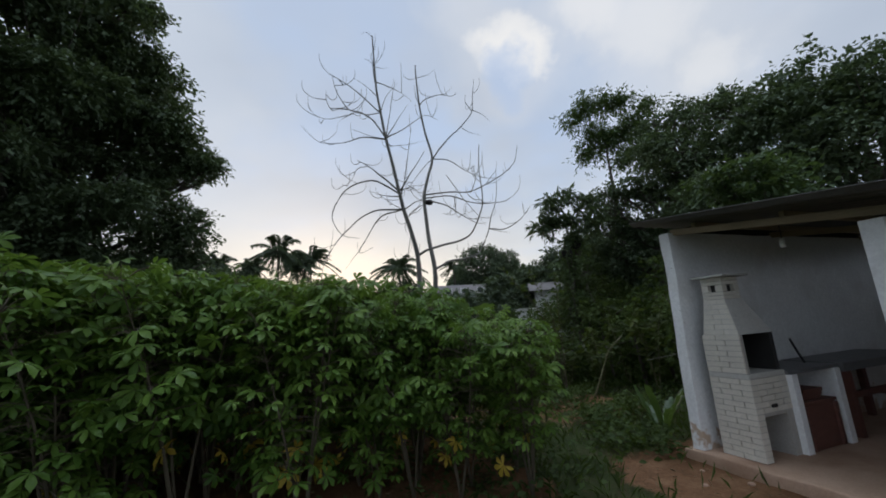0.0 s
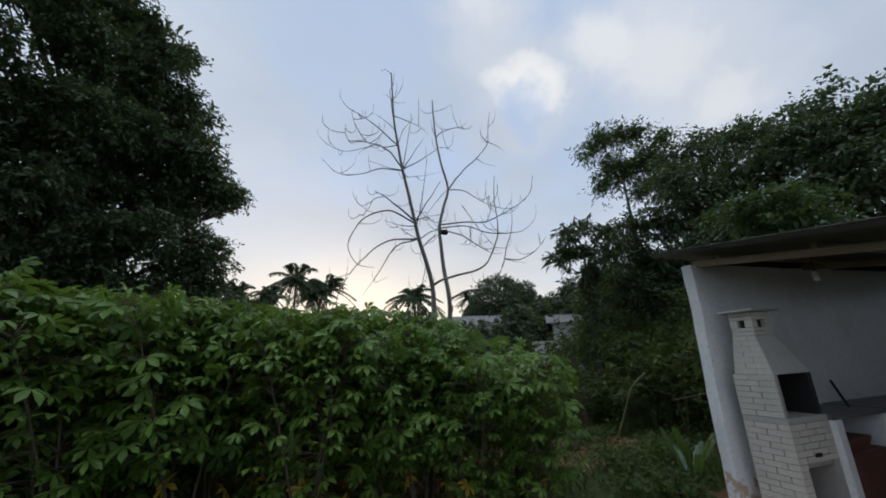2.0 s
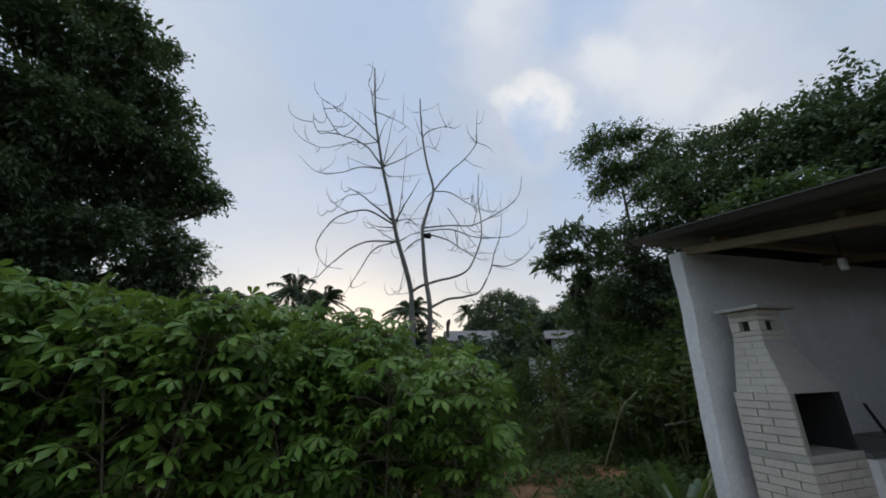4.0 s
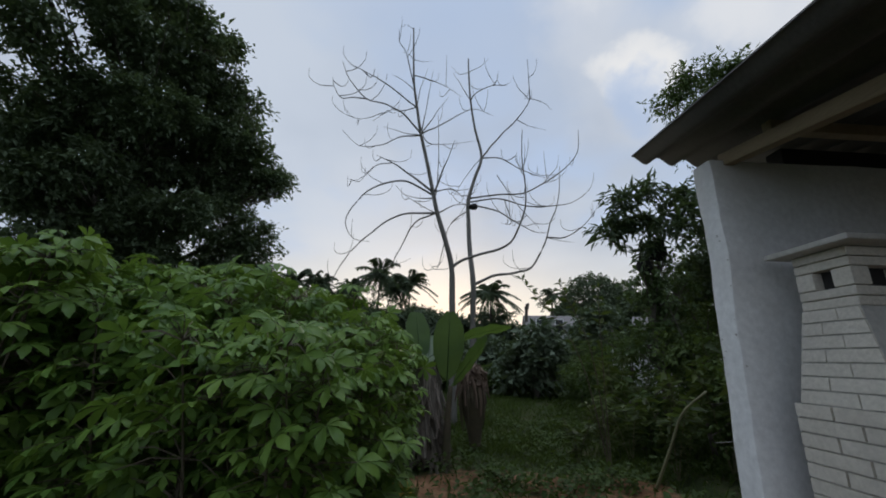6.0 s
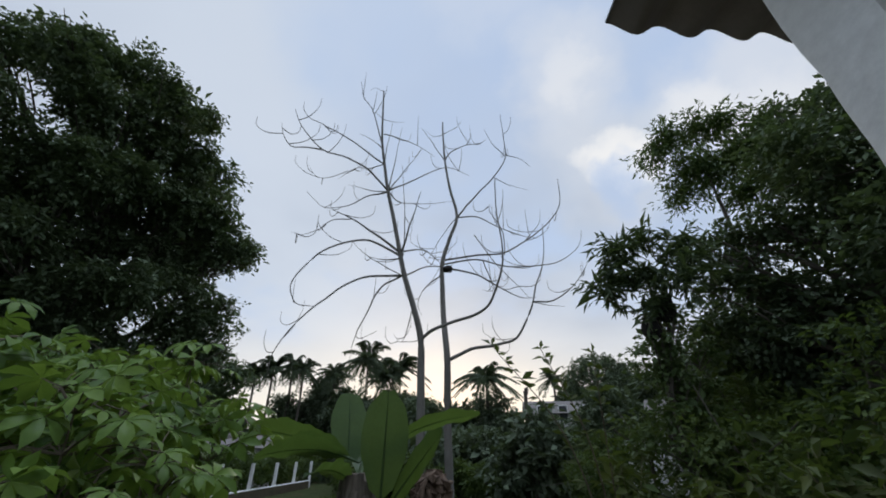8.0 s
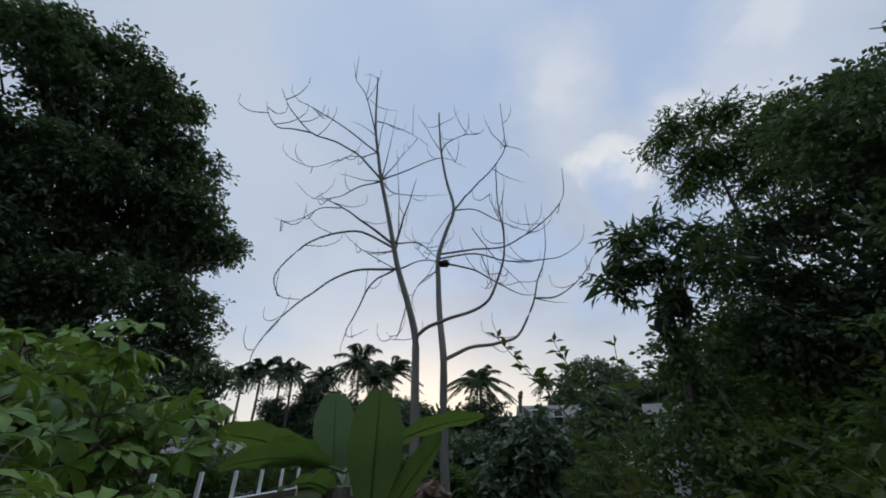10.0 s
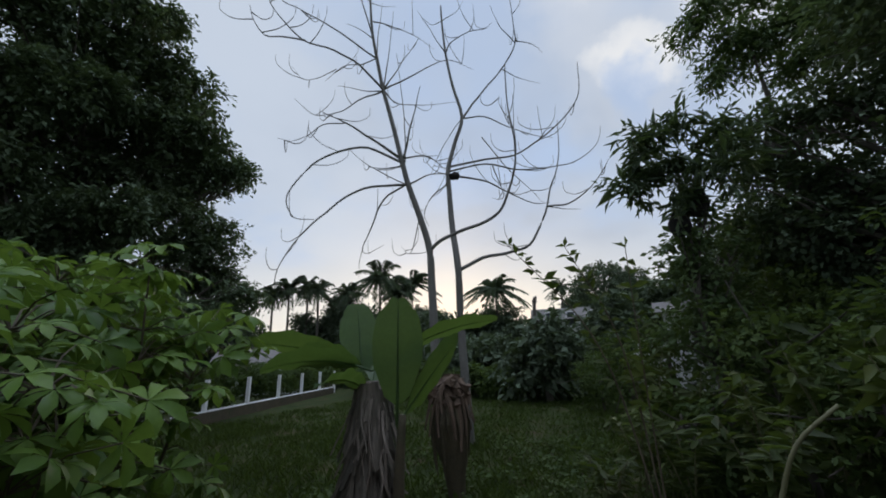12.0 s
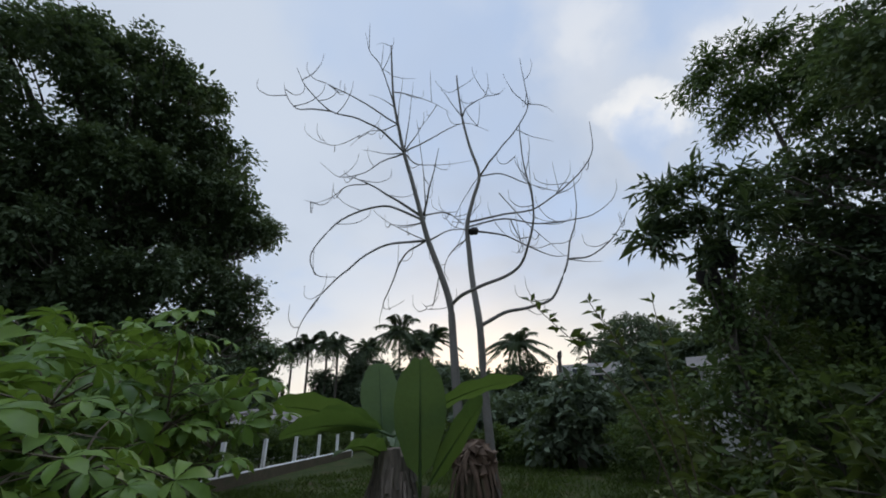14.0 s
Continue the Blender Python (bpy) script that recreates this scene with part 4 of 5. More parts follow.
bm = bmesh.new()
bmesh.ops.create_icosphere(bm, subdivisions=3, radius=0.11)
for v in bm.verts:
    v.co = Vector((v.co.x * 1.25, v.co.y, v.co.z * 0.85)) * (1 + 0.25 * noise.noise(v.co * 14))
part("comb", bm, M_NEST, nest, smooth=True)

# ---- big dark tree beyond the patch ----
tree("broadleaf_tree", (-13.6, 11.2, 0), [(2.28, -4.23, 12.39, 1.07), (2.17, -3.58, 13.43, 1.07), (1.61, -2.25, 14.09, 1.36), (1.41, -4.61, 13.37, 0.81), (2.12, -5.2, 11.47, 0.99), (1.6, -5, 10.17, 1.05), (2.49, -1.37, 13.61, 0.96), (3.24, -0.93, 13.22, 0.98), (2.61, -0.13, 13.43, 0.68), (2.49, -3.14, 11.19, 1.01), (2.37, -2.06, 11.45, 1.33), (1.7, -3.65, 8.93, 1.07), (2.08, -2.76, 9.23, 1.37), (2.23, -1.53, 9.57, 1.61), (2.43, -0.47, 11.15, 1.53), (2.68, 0.75, 11.58, 1.33), (3.15, 1.21, 10.2, 1.31), (2.59, 0.87, 9.59, 1.61), (1, 0.29, 8.84, 1.87), (0.86, -1.14, 8.01, 1.71), (1.4, -2.56, 7.04, 1.34), (2.71, 1.81, 8.67, 1.26), (3.22, 2.68, 8.81, 0.94), (4.03, 2.67, 8.66, 0.55), (1.94, 1.72, 7.6, 1.39), (2.42, 0.06, 6.2, 1.59), (1.37, -0.89, 5.79, 1.53), (0.76, -1.78, 5.2, 1.31), (2.99, 2.2, 6.36, 1.07), (3.11, 2.89, 5.76, 0.8), (2.15, 2.07, 5.22, 1.45), (2.57, 3.4, 4.73, 0.99), (4.04, 3.07, 4.19, 0.78), (1.56, 0.73, 4.4, 1.52), (0.97, -0.26, 3.91, 1.31), (3.99, 3.04, 3.49, 0.8), (3.74, 1.77, 3.33, 1.1), (1.33, 1.64, 2.93, 1.36), (0.11, -4.22, 9.2, 0.88), (0.01, -3.73, 7.38, 1.16), (-0.6, -2.76, 6.21, 1.27), (0.25, -1.67, 5.54, 1.24), (0.38, -3.39, 4.42, 1.1), (0.33, -2.06, 4.45, 1.15), (0.92, -0.73, 4.96, 1.17), (0.87, -3.45, 8.12, 0.79), (0.86, -2.74, 8.25, 0.73), (-0.09, -3.84, 8.19, 0.88), (0.37, -2.98, 7.21, 0.8), (0.87, -3.4, 6.22, 0.77)],
     10.5, 0.42, M_DARKLEAF, "tall dark broadleaf tree with dense drooping foliage", per_metre=92, leaf=(0.12, 0.23), width=0.48, spread=0.28, shell=0.3, pieces_n=7, fill=26, flat=0.6)

# ---- trees and shrubs behind the shed ----
tree("breadfruit_tree", (3.6, 11.4, 0), [(-0.42, -0.17, 5.26, 0.41), (0.13, -0.18, 5.39, 0.4), (0.66, 0.08, 5.32, 0.39), (0.82, -0.14, 4.82, 0.31), (-0.75, -0.11, 4.54, 0.27), (-0.27, 0.05, 4.76, 0.38), (0.21, -0.03, 4.71, 0.41), (0.48, -0.34, 4.36, 0.31), (-0.56, 0.31, 4.41, 0.25), (-0.06, -0.22, 4.08, 0.21)],
     5.0, 0.11, M_DARKLEAF, "slender tree with large drooping dark leaves", per_metre=105, leaf=(0.17, 0.32), width=0.19, spread=0.2, shell=0.1, pieces_n=2, fill=34, limbs=False)
tree("feathery_tree", (6.3, 13.6, 0), [(-1.07, 0.37, 9.58, 0.49), (-0.56, 0.35, 9.93, 0.37), (0.34, 0.57, 9.96, 0.53), (0.63, 0.18, 9.89, 0.39), (-0.57, 0.2, 8.46, 0.5), (0.2, 0.23, 8.46, 0.59), (0.83, -0.05, 8.77, 0.55), (-0.82, 0.37, 7.9, 0.39), (1.38, -0.08, 9.35, 0.45), (0.24, -0.15, 7.42, 0.43), (0.96, -0.23, 7.67, 0.54)],
     8.2, 0.13, M_MIDLEAF, "tree with fine feathery light green leaves", per_metre=200, leaf=(0.12, 0.24), width=0.26, spread=0.34, shell=0.25, fill=24, limbs=False)
tree("glossy_tree", (7.2, 11.6, 0), [(-0.28, -0.01, 7.7, 0.54), (0.24, -0.16, 7.8, 0.5), (1.03, 0.06, 8.23, 0.54), (-0.21, 0.66, 6.96, 0.71), (-0.03, -0.18, 6.57, 0.76), (-1.4, 1.1, 5.87, 0.61), (-0.81, 0.87, 5.87, 0.61), (-2.02, 1.01, 5.53, 0.51), (-0.17, 0.85, 5.72, 0.84), (-0.07, -0.12, 5.51, 0.7), (-1.98, 1.3, 4.78, 0.49), (-1.33, 1.18, 4.87, 0.62), (-0.91, 0.86, 4.44, 0.72), (-0.26, 0.7, 4.49, 0.74), (-2.21, 1.82, 3.92, 0.55), (-1.63, 1.89, 3.88, 0.74), (-1.47, 0.94, 3.31, 0.77), (-0.66, 1.02, 3.36, 0.79), (0.96, -0.04, 7.06, 0.72), (-0, 0.1, 4.46, 0.71), (-2.11, 0.84, 3.94, 0.68), (-1, 1.64, 4.08, 0.88), (-0.88, 0.66, 3.75, 0.81), (-0.47, 0.44, 3.63, 0.8), (-2.14, 1.99, 3.39, 0.64), (-1.7, 1.44, 2.85, 0.81), (-1.15, 1.04, 2.67, 0.77)],
     6.8, 0.2, M_DARKLEAF, "dense dark tree with small glossy leaves", per_metre=115, leaf=(0.09, 0.17), width=0.55, spread=0.24, shell=0.5, fill=18)
tree("glossy_tree", (9.6, 8.3, 0), [(-1.64, 1.51, 6.95, 1), (-1.03, 1.02, 6.7, 1), (-0.66, -0.03, 6.55, 1), (-0.21, -0.51, 6.1, 1.2), (-1.22, 0.52, 5.56, 1.5), (-0.51, -0.18, 4.89, 1.6), (-1.88, 1.69, 5.69, 1.2), (-3.01, 2.42, 6.4, 0.9), (-2.83, 1.73, 4.31, 1.2)],
     6.0, 0.2, M_DARKLEAF, "dense dark tree with small glossy leaves", per_metre=150, leaf=(0.09, 0.17), width=0.5, spread=0.28, fill=30)
tree("green_tree", (6.9, 8.3, 0), [(-1.58, -1.35, 4.1, 0.4), (-1.11, -1.55, 4.2, 0.42), (-0.51, -1.46, 4.08, 0.37), (-1.22, -1.12, 3.82, 0.45), (-1.05, -1.74, 3.6, 0.39), (-0.53, -1.83, 3.53, 0.33)],
     3.2, 0.1, M_MIDLEAF, "light green leafy tree close behind the shed", per_metre=130, leaf=(0.09, 0.18), width=0.5, spread=0.24, fill=50)
tree("vine_clad_shrub", (3.75, 11.6, 0), [(-0.1, 0.1, 3.1, 0.42), (0.1, 0.2, 2.5, 0.55), (-0.4, 0, 2.0, 0.6), (0.3, -0.1, 1.6, 0.7), (0.5, 0.3, 3.3, 0.3), (-0.15, -0.2, 3.45, 0.32), (-0.25, -0.2, 3.0, 0.4), (0.05, -0.2, 3.8, 0.22)], 2.6, 0.05, M_MIDLEAF, "climbing vines heaped round a slender trunk", "vine", 150, (0.07, 0.14), 0.55, 0.2, fill=120)
for x, y, z, r in ((3.76, 11.34, 3.95, 0.20), (3.48, 11.36, 3.62, 0.16)):
    lump = thing("termite_nest", (x, y, z), "dark rounded termite nest on the slender trunk", "nest", "termite nests")
    bm = bmesh.new()
    bmesh.ops.create_icosphere(bm, subdivisions=3, radius=r)
    for v in bm.verts:
        v.co = Vector((v.co.x, v.co.y, v.co.z * 1.25)) * (1 + 0.28 * noise.noise(v.co * 8))
    part("mound", bm, M_NEST, lump, smooth=True)
for x, y, r, h in ((4.7, 12.4, 1.0, 3.2), (3.2, 12.8, 0.8, 2.6), (2.6, 15.2, 0.9, 2.3), (5.2, 9.6, 1.0, 2.6), (4.3, 9.2, 0.7, 1.7), (5.4, 8.2, 0.9, 2.6), (4.1, 10.6, 0.8, 2.3), (6.4, 9.4, 1.2, 3.4), (5.8, 14.5, 1.2, 3.6), (1.9, 18.0, 0.9, 1.9), (7.2, 7.8, 1.0, 2.9), (3.0, 10.4, 0.6, 1.3), (4.5, 7.4, 0.6, 1.9)):
    tree("shrub", (x, y, 0), [(0, 0, h - r * 0.8, r), (0.3 * r, 0.2 * r, h * 0.4, r * 0.9)], h * 0.7, 0.05, M_SHRUB, "wild green shrub with small leaves", "shrub", 130, (0.06, 0.13), 0.5, 0.2, group="shrubs behind the shed", fill=90)

# ---- banana plants ----


def banana_leaf(ob, base, az, rise, length, width, droop, roll=0.0):
    """A broad arched blade with a midrib."""
    verts, faces = [], []
    out, side = Vector((math.cos(az), math.sin(az), 0)), Vector((-math.sin(az), math.cos(az), 0))
    steps_n = 14
    line = []
    for i in range(steps_n + 1):
        t = i / steps_n
        c = Vector(base) + out * (length * math.cos(rise) * t) + Vector((0, 0, length * (math.sin(rise) * t - droop * t * t)))
        line.append(c)
        w = width * max(0.03, math.sin(math.pi * min(1, max(0.0, (t - 0.14) / 0.88))) ** 0.55) * 0.5
        lift = 0.35 * w
        ripple = 0.02 * math.sin(i * 1.9 + az)
        across = side * math.cos(roll) + Vector((0, 0, math.sin(roll)))
        up = Vector((0, 0, math.cos(roll))) - side * math.sin(roll)
        for k in (-1, -0.5, 0, 0.5, 1):
            verts.append(c + across * w * k + up * (lift * 0.6 + ripple) * abs(k))
    for i in range(steps_n):
        for k in range(4):
            q = i * 5 + k
            faces.append((q, q + 1, q + 6, q + 5))
    blade = mesh_object("leaf_blade", verts, faces, M_BANANA, ob, smooth=True)
    mesh_object("midrib", *tube(line, np.linspace(0.016, 0.003, len(line)) * (width / 0.5) ** 0.5, 6), M_BANANA, blade)


banana = thing("banana_plant", (-0.24, 8.1, 0), "banana plant with broad green leaves and shaggy dry sheaths", "plant")
mesh_object("pseudostem", *tube(smooth_line([(0, 0, -0.1), (0.02, 0, 0.7), (0.0, 0, 1.45)]), [0.20, 0.20, 0.19, 0.18, 0.17, 0.16, 0.15, 0.13, 0.11], 14), M_SHEATH, banana, smooth=True)
mesh_object("sucker", *tube(smooth_line([(0.36, -0.1, -0.05), (0.38, -0.12, 0.6), (0.42, -0.12, 1.15)]), np.linspace(0.07, 0.035, 9), 9), M_DEADTRUNK, banana, smooth=True)
pieces = []
for k in range(280):
    w = rng.random() * 6.28
    z1 = rng.uniform(0.45, 1.45)
    z0 = max(0.0, z1 - rng.uniform(0.2, 0.75))
    r1, r0 = 0.15 + 0.02 * rng.random(), 0.22 + 0.26 * rng.random() * (1 - z0 / 1.2)
    tw = w + rng.normal() * 0.25
    hw = rng.uniform(0.012, 0.05)
    vs, fs = [], []
    for i in range(6):
        t = i / 5
        rr, ww, zz = r1 + (r0 - r1) * t ** 1.5, w + (tw - w) * t, z1 + (z0 - z1) * t
        c, s = Vector((math.cos(ww), math.sin(ww), 0)), Vector((-math.sin(ww), math.cos(ww), 0))
        h = hw * (1 - 0.6 * abs(t - 0.4))
        vs += [c * rr - s * h + Vector((0, 0, zz)), c * (rr + 0.012 + 0.01 * rng.random()) + Vector((0, 0, zz)), c * rr + s * h + Vector((0, 0, zz))]
        if i:
            q = (i - 1) * 3
            fs += [(q, q + 1, q + 4, q + 3), (q + 1, q + 2, q + 5, q + 4)]
    pieces.append((vs, fs))
mesh_object("dry_sheath", *joined(pieces), M_SHEATH, banana, "shaggy strips of dry brown sheath")
for k in range(34):
    w = rng.uniform(-2.2, 0.6)
    z1 = rng.uniform(0.7, 1.3)
    z0 = z1 - rng.uniform(0.3, 0.7)
    ra, rb, h = 0.19 + 0.03 * rng.random(), 0.27 + 0.16 * rng.random(), rng.uniform(0.012, 0.028)
    c, sd = Vector((math.cos(w), math.sin(w), 0)), Vector((-math.sin(w), math.cos(w), 0))
    vs = []
    for i in range(6):
        t = i / 5
        m = c * (ra + (rb - ra) * t) + sd * 0.05 * math.sin(3 * t + k) + Vector((0, 0, z1 + (z0 - z1) * t))
        vs += [m - sd * h * (1 - 0.5 * t), m + c * 0.012, m + sd * h * (1 - 0.5 * t)]
    mesh_object("hanging_strip", vs, [q for i in range(5) for q in ((i * 3, i * 3 + 1, i * 3 + 4, i * 3 + 3), (i * 3 + 1, i * 3 + 2, i * 3 + 5, i * 3 + 4))], M_SHEATH, banana, "pale dry hanging strip")
SUCKER, CROWN = Vector((0.36, -0.12, 1.05)), Vector((0, 0, 1.30))
SIDEWAYS = Vector((0, 0, 1.55))
for at, az, rise, ln, wd, dr, roll in ((SUCKER, 303, 84, 1.22, 0.50, 0.02, 0), (Vector((-0.14, 0.05, 1.35)), 140, 74, 1.0, 0.46, 0.0, 0), (SIDEWAYS, 208, 26, 0.85, 0.38, 0.22, 42), (SIDEWAYS, 196, 24, 1.45, 0.42, 0.18, 40), (SUCKER, 24, 54, 1.05, 0.42, 0.06, -58), (SIDEWAYS, 32, 34, 1.7, 0.30, 0.26, -35), (CROWN, 110, 56, 1.2, 0.40, 0.3, 0), (CROWN, 255, 40, 0.9, 0.36, 0.50, 20), (SIDEWAYS, 222, 22, 1.15, 0.40, 0.34, 30)):
    banana_leaf(banana, at, radians(az), radians(rise), ln, wd, dr, radians(roll))

stump = thing("dead_banana_trunk", (0.2, 9.3, 0), "rotting headless banana trunk with dried brown top", "plant")
mesh_object("trunk", *tube(smooth_line([(0.02, 0, -0.1), (-0.02, 0, 0.6), (-0.06, 0, 1.15)]), [0.10, 0.10, 0.12, 0.15, 0.19, 0.21, 0.20, 0.19, 0.17], 12), M_DEADTRUNK, stump, smooth=True)
bm = bmesh.new()
bmesh.ops.create_icosphere(bm, subdivisions=4, radius=0.19)
for v in bm.verts:
    v.co = Vector((v.co.x - 0.05, v.co.y, v.co.z * 1.1 + 1.2)) + 0.10 * noise.noise_vector(v.co * 7) + 0.10 * noise.noise_vector(v.co * 17) + 0.05 * noise.noise_vector(v.co * 41)
part("dried_top", bm, M_DRYTOP, stump, "crumpled dry brown leaf top")
for k in range(22):
    w = k * 2.4
    c, sd = Vector((math.cos(w), math.sin(w), 0)), Vector((-math.sin(w), math.cos(w), 0))
    top, drop, h = 1.42 - 0.012 * k, rng.uniform(0.25, 0.6), rng.uniform(0.02, 0.05)
    vs = []
    for i in range(6):
        t = i / 5
        m = Vector((-0.05, 0, top - drop * t * t)) + c * (0.06 + 0.24 * t ** 0.6) + sd * 0.04 * math.sin(4 * t + k)
        vs += [m - sd * h * (1 - 0.6 * t), m + c * 0.015, m + sd * h * (1 - 0.6 * t)]
    mesh_object("dry_leaf", vs, [q for i in range(5) for q in ((i * 3, i * 3 + 1, i * 3 + 4, i * 3 + 3), (i * 3 + 1, i * 3 + 2, i * 3 + 5, i * 3 + 4))], M_DRYTOP, stump)
for k in range(14):
    w = rng.random() * 6.28
    c = Vector((math.cos(w), math.sin(w), 0))
    mesh_object("dry_sheath", *tube([c * 0.15 + Vector((-0.05, 0, 1.2)), c * 0.24 + Vector((-0.05, 0, 0.9)), c * 0.2 + Vector((-0.03, 0, 0.3 + 0.4 * rng.random()))], [0.03, 0.025, 0.006], 4), M_DEADTRUNK, stump)

# ---- leaning stem and leafy shoots ----
stem = thing("leaning_stem", (2.88, 8.45, 0), "bare pale stem leaning out of the grass", "plant")
mesh_object("stalk", *tube(smooth_line([(-0.05, 0.02, -0.1), (0.20, -0.05, 0.5), (0.38, -0.1, 0.93), (0.68, -0.14, 1.22)]), np.linspace(0.021, 0.013, 13), 8), M_PALESTEM, stem, smooth=True)
sapling = thing("leafy_sapling", (2.35, 8.6, 0), "thin sapling with upright leafy shoots", "sapling")
for tip, knee in (((-1.15, 0.0, 2.85), (-0.35, 0.0, 1.7)), ((-0.55, 0.0, 2.75), (-0.15, 0, 1.7)), ((0.02, -0.05, 2.65), (0.0, 0, 1.3))):
    line = smooth_line([(0, 0, -0.05), knee, tip], 10)
    shoot = mesh_object("shoot", *tube(line, np.linspace(0.011, 0.004, len(line)), 6), M_STEM, sapling)
    idx = [i for i in range(8, len(line)) for _ in range(3)]
    at = np.array([line[i] for i in idx])
    leaf_cloud("leaves", at, rng.normal(size=(len(at), 3)) * (1, 1, 0.3) + (0, 0, 0.35), rng.uniform(0.11, 0.19, len(at)), 0.45, M_WEED, shoot)

# ---- low wall with white posts on the far side ----
fence = thing("post_fence", (-9.85, 13.8, 0), "low dark wall with white-capped top and white concrete posts", "fence")
RUN = Vector((-3.0, 9.0, 0))
turn = Matrix.Rotation(math.atan2(RUN.y, RUN.x), 4, "Z")
for k in range(-3, 6):
    at = RUN * (k / 3.8)
    part("post", box_bm((0.12, 0.12, 1.32), (at.x, at.y, 0.66), 0.008, turn), M_WHITE, fence)
mid = RUN * 0.25
part("low_wall", box_bm((RUN.length * 2.1, 0.14, 0.40), (mid.x, mid.y, 0.14), 0.01, turn), M_DEADTRUNK, fence, "dark mossy masonry")
part("coping", box_bm((RUN.length * 2.1, 0.145, 0.04), (mid.x, mid.y, 0.361), 0.006, turn), M_WHITE, fence, "white painted coping")

for k in range(-2, 9):
    p = Vector((-12.0, 13.8, 0)) + RUN * (k / 4.0) + Vector((-0.3 * (k % 2), 0.3, 0))
    tree("hedge_shrub", tuple(p), [(0, 0, 1.2, 0.95), (0.3, 0.6, 0.9, 0.85), (-0.2, 1.2, 1.05, 0.85)], 1.3, 0.04, M_SHRUB, "low green hedge shrub behind the post fence", "shrub", 70, (0.10, 0.2), 0.5, 0.25, group="hedge behind the fence", limbs=False, fill=80)

# ---- distance: houses, palms, trees ----


def house(at, size, turn_deg, label, storeys=1, roof_mat=None):
    ob = thing("house", at, label, "house", turn=turn_deg)
    w, d, h = size
    part("wall", box_bm((w, d, h), (0, 0, h / 2), 0.02), M_FARWALL, ob)
    rv = [(-w / 2 - 0.4, -d / 2 - 0.4, h), (w / 2 + 0.4, -d / 2 - 0.4, h), (w / 2 + 0.4, d / 2 + 0.4, h), (-w / 2 - 0.4, d / 2 + 0.4, h), (-w / 2 - 0.4, 0, h + d * 0.22), (w / 2 + 0.4, 0, h + d * 0.22)]
    mesh_object("roof", rv, [(0, 1, 5, 4), (2, 3, 4, 5), (0, 4, 3), (1, 2, 5), (3, 2, 1, 0)], roof_mat or M_TILE, ob)
    for s in range(storeys):
        for k in range(3):
            x = -w / 2 + w * (k + 0.5) / 3
            win = part("window", box_bm((w * 0.14, 0.1, 1.1), (x, -d / 2, 1.5 + 2.8 * s), 0.01), M_WHITE, ob)
            part("pane", box_bm((w * 0.12, 0.04, 0.98), (x, -d / 2 - 0.055, 1.5 + 2.8 * s), 0.0), M_GLASS, win)


house((-0.2, 36.5, 0), (4.4, 5.0, 4.3), 12, "distant white two-storey house among trees", 2)
house((5.95, 27.0, 0), (1.5, 3.0, 3.55), -8, "narrow white house half hidden by trees", 1, M_TILE)
yard_wall = thing("yard_wall", (5.6, 24.4, 0), "grey-white masonry yard wall behind the shrubs", "wall", turn=-4.0)
part("masonry", box_bm((5.6, 0.18, 2.35), (0.6, 0, 1.17), 0.02), M_FARWALL, yard_wall)
part("coping", box_bm((5.7, 0.26, 0.07), (0.6, 0, 2.385), 0.01), M_HOOD, yard_wall)
house((-19.5, 25.5, 0), (5.0, 4.0, 2.0), 40, "low white outbuilding behind the fence", 0, M_TILE)


def palm(at, height, spread_m, label="distant palm with arching fronds"):
    ob = thing("palm_tree", at, label, "palm", "distant palms")
    mesh_object("trunk", *tube(smooth_line([(0, 0, -0.2), (0.2, 0, height * 0.5), (0.1, 0, height)]), np.linspace(0.15, 0.08, 9), 8), M_BARK, ob)
    at_l, way_l, ribs = [], [], []
    for k in range(26):
        az, rise = k * 2.4, rng.uniform(-0.5, 1.4)
        out = Vector((math.cos(az), math.sin(az), 0))
        line = []
        for i in range(10):
            t = i / 9
            line.append(Vector((0.1, 0, height)) + out * spread_m * math.cos(rise) * t + Vector((0, 0, spread_m * (math.sin(rise) * t - 0.5 * t * t))))
        ribs.append(tube(line, np.linspace(0.03, 0.01, 10), 4))
        side = Vector((-out.y, out.x, 0))
        for i in range(1, 10):
            for sg in (-1, 1):
                for m in range(5):
                    at_l.append(line[i - 1].lerp(line[i], m / 5))
                    way_l.append(side * sg + out * 0.5 + Vector((0, 0, -0.55)))
    mesh_object("ribs", *joined(ribs), M_FARLEAF, ob)
    leaf_cloud("fronds", np.array(at_l), np.array(way_l), rng.uniform(0.12, 0.24, len(at_l)) * spread_m, 0.10, M_FARLEAF, ob)


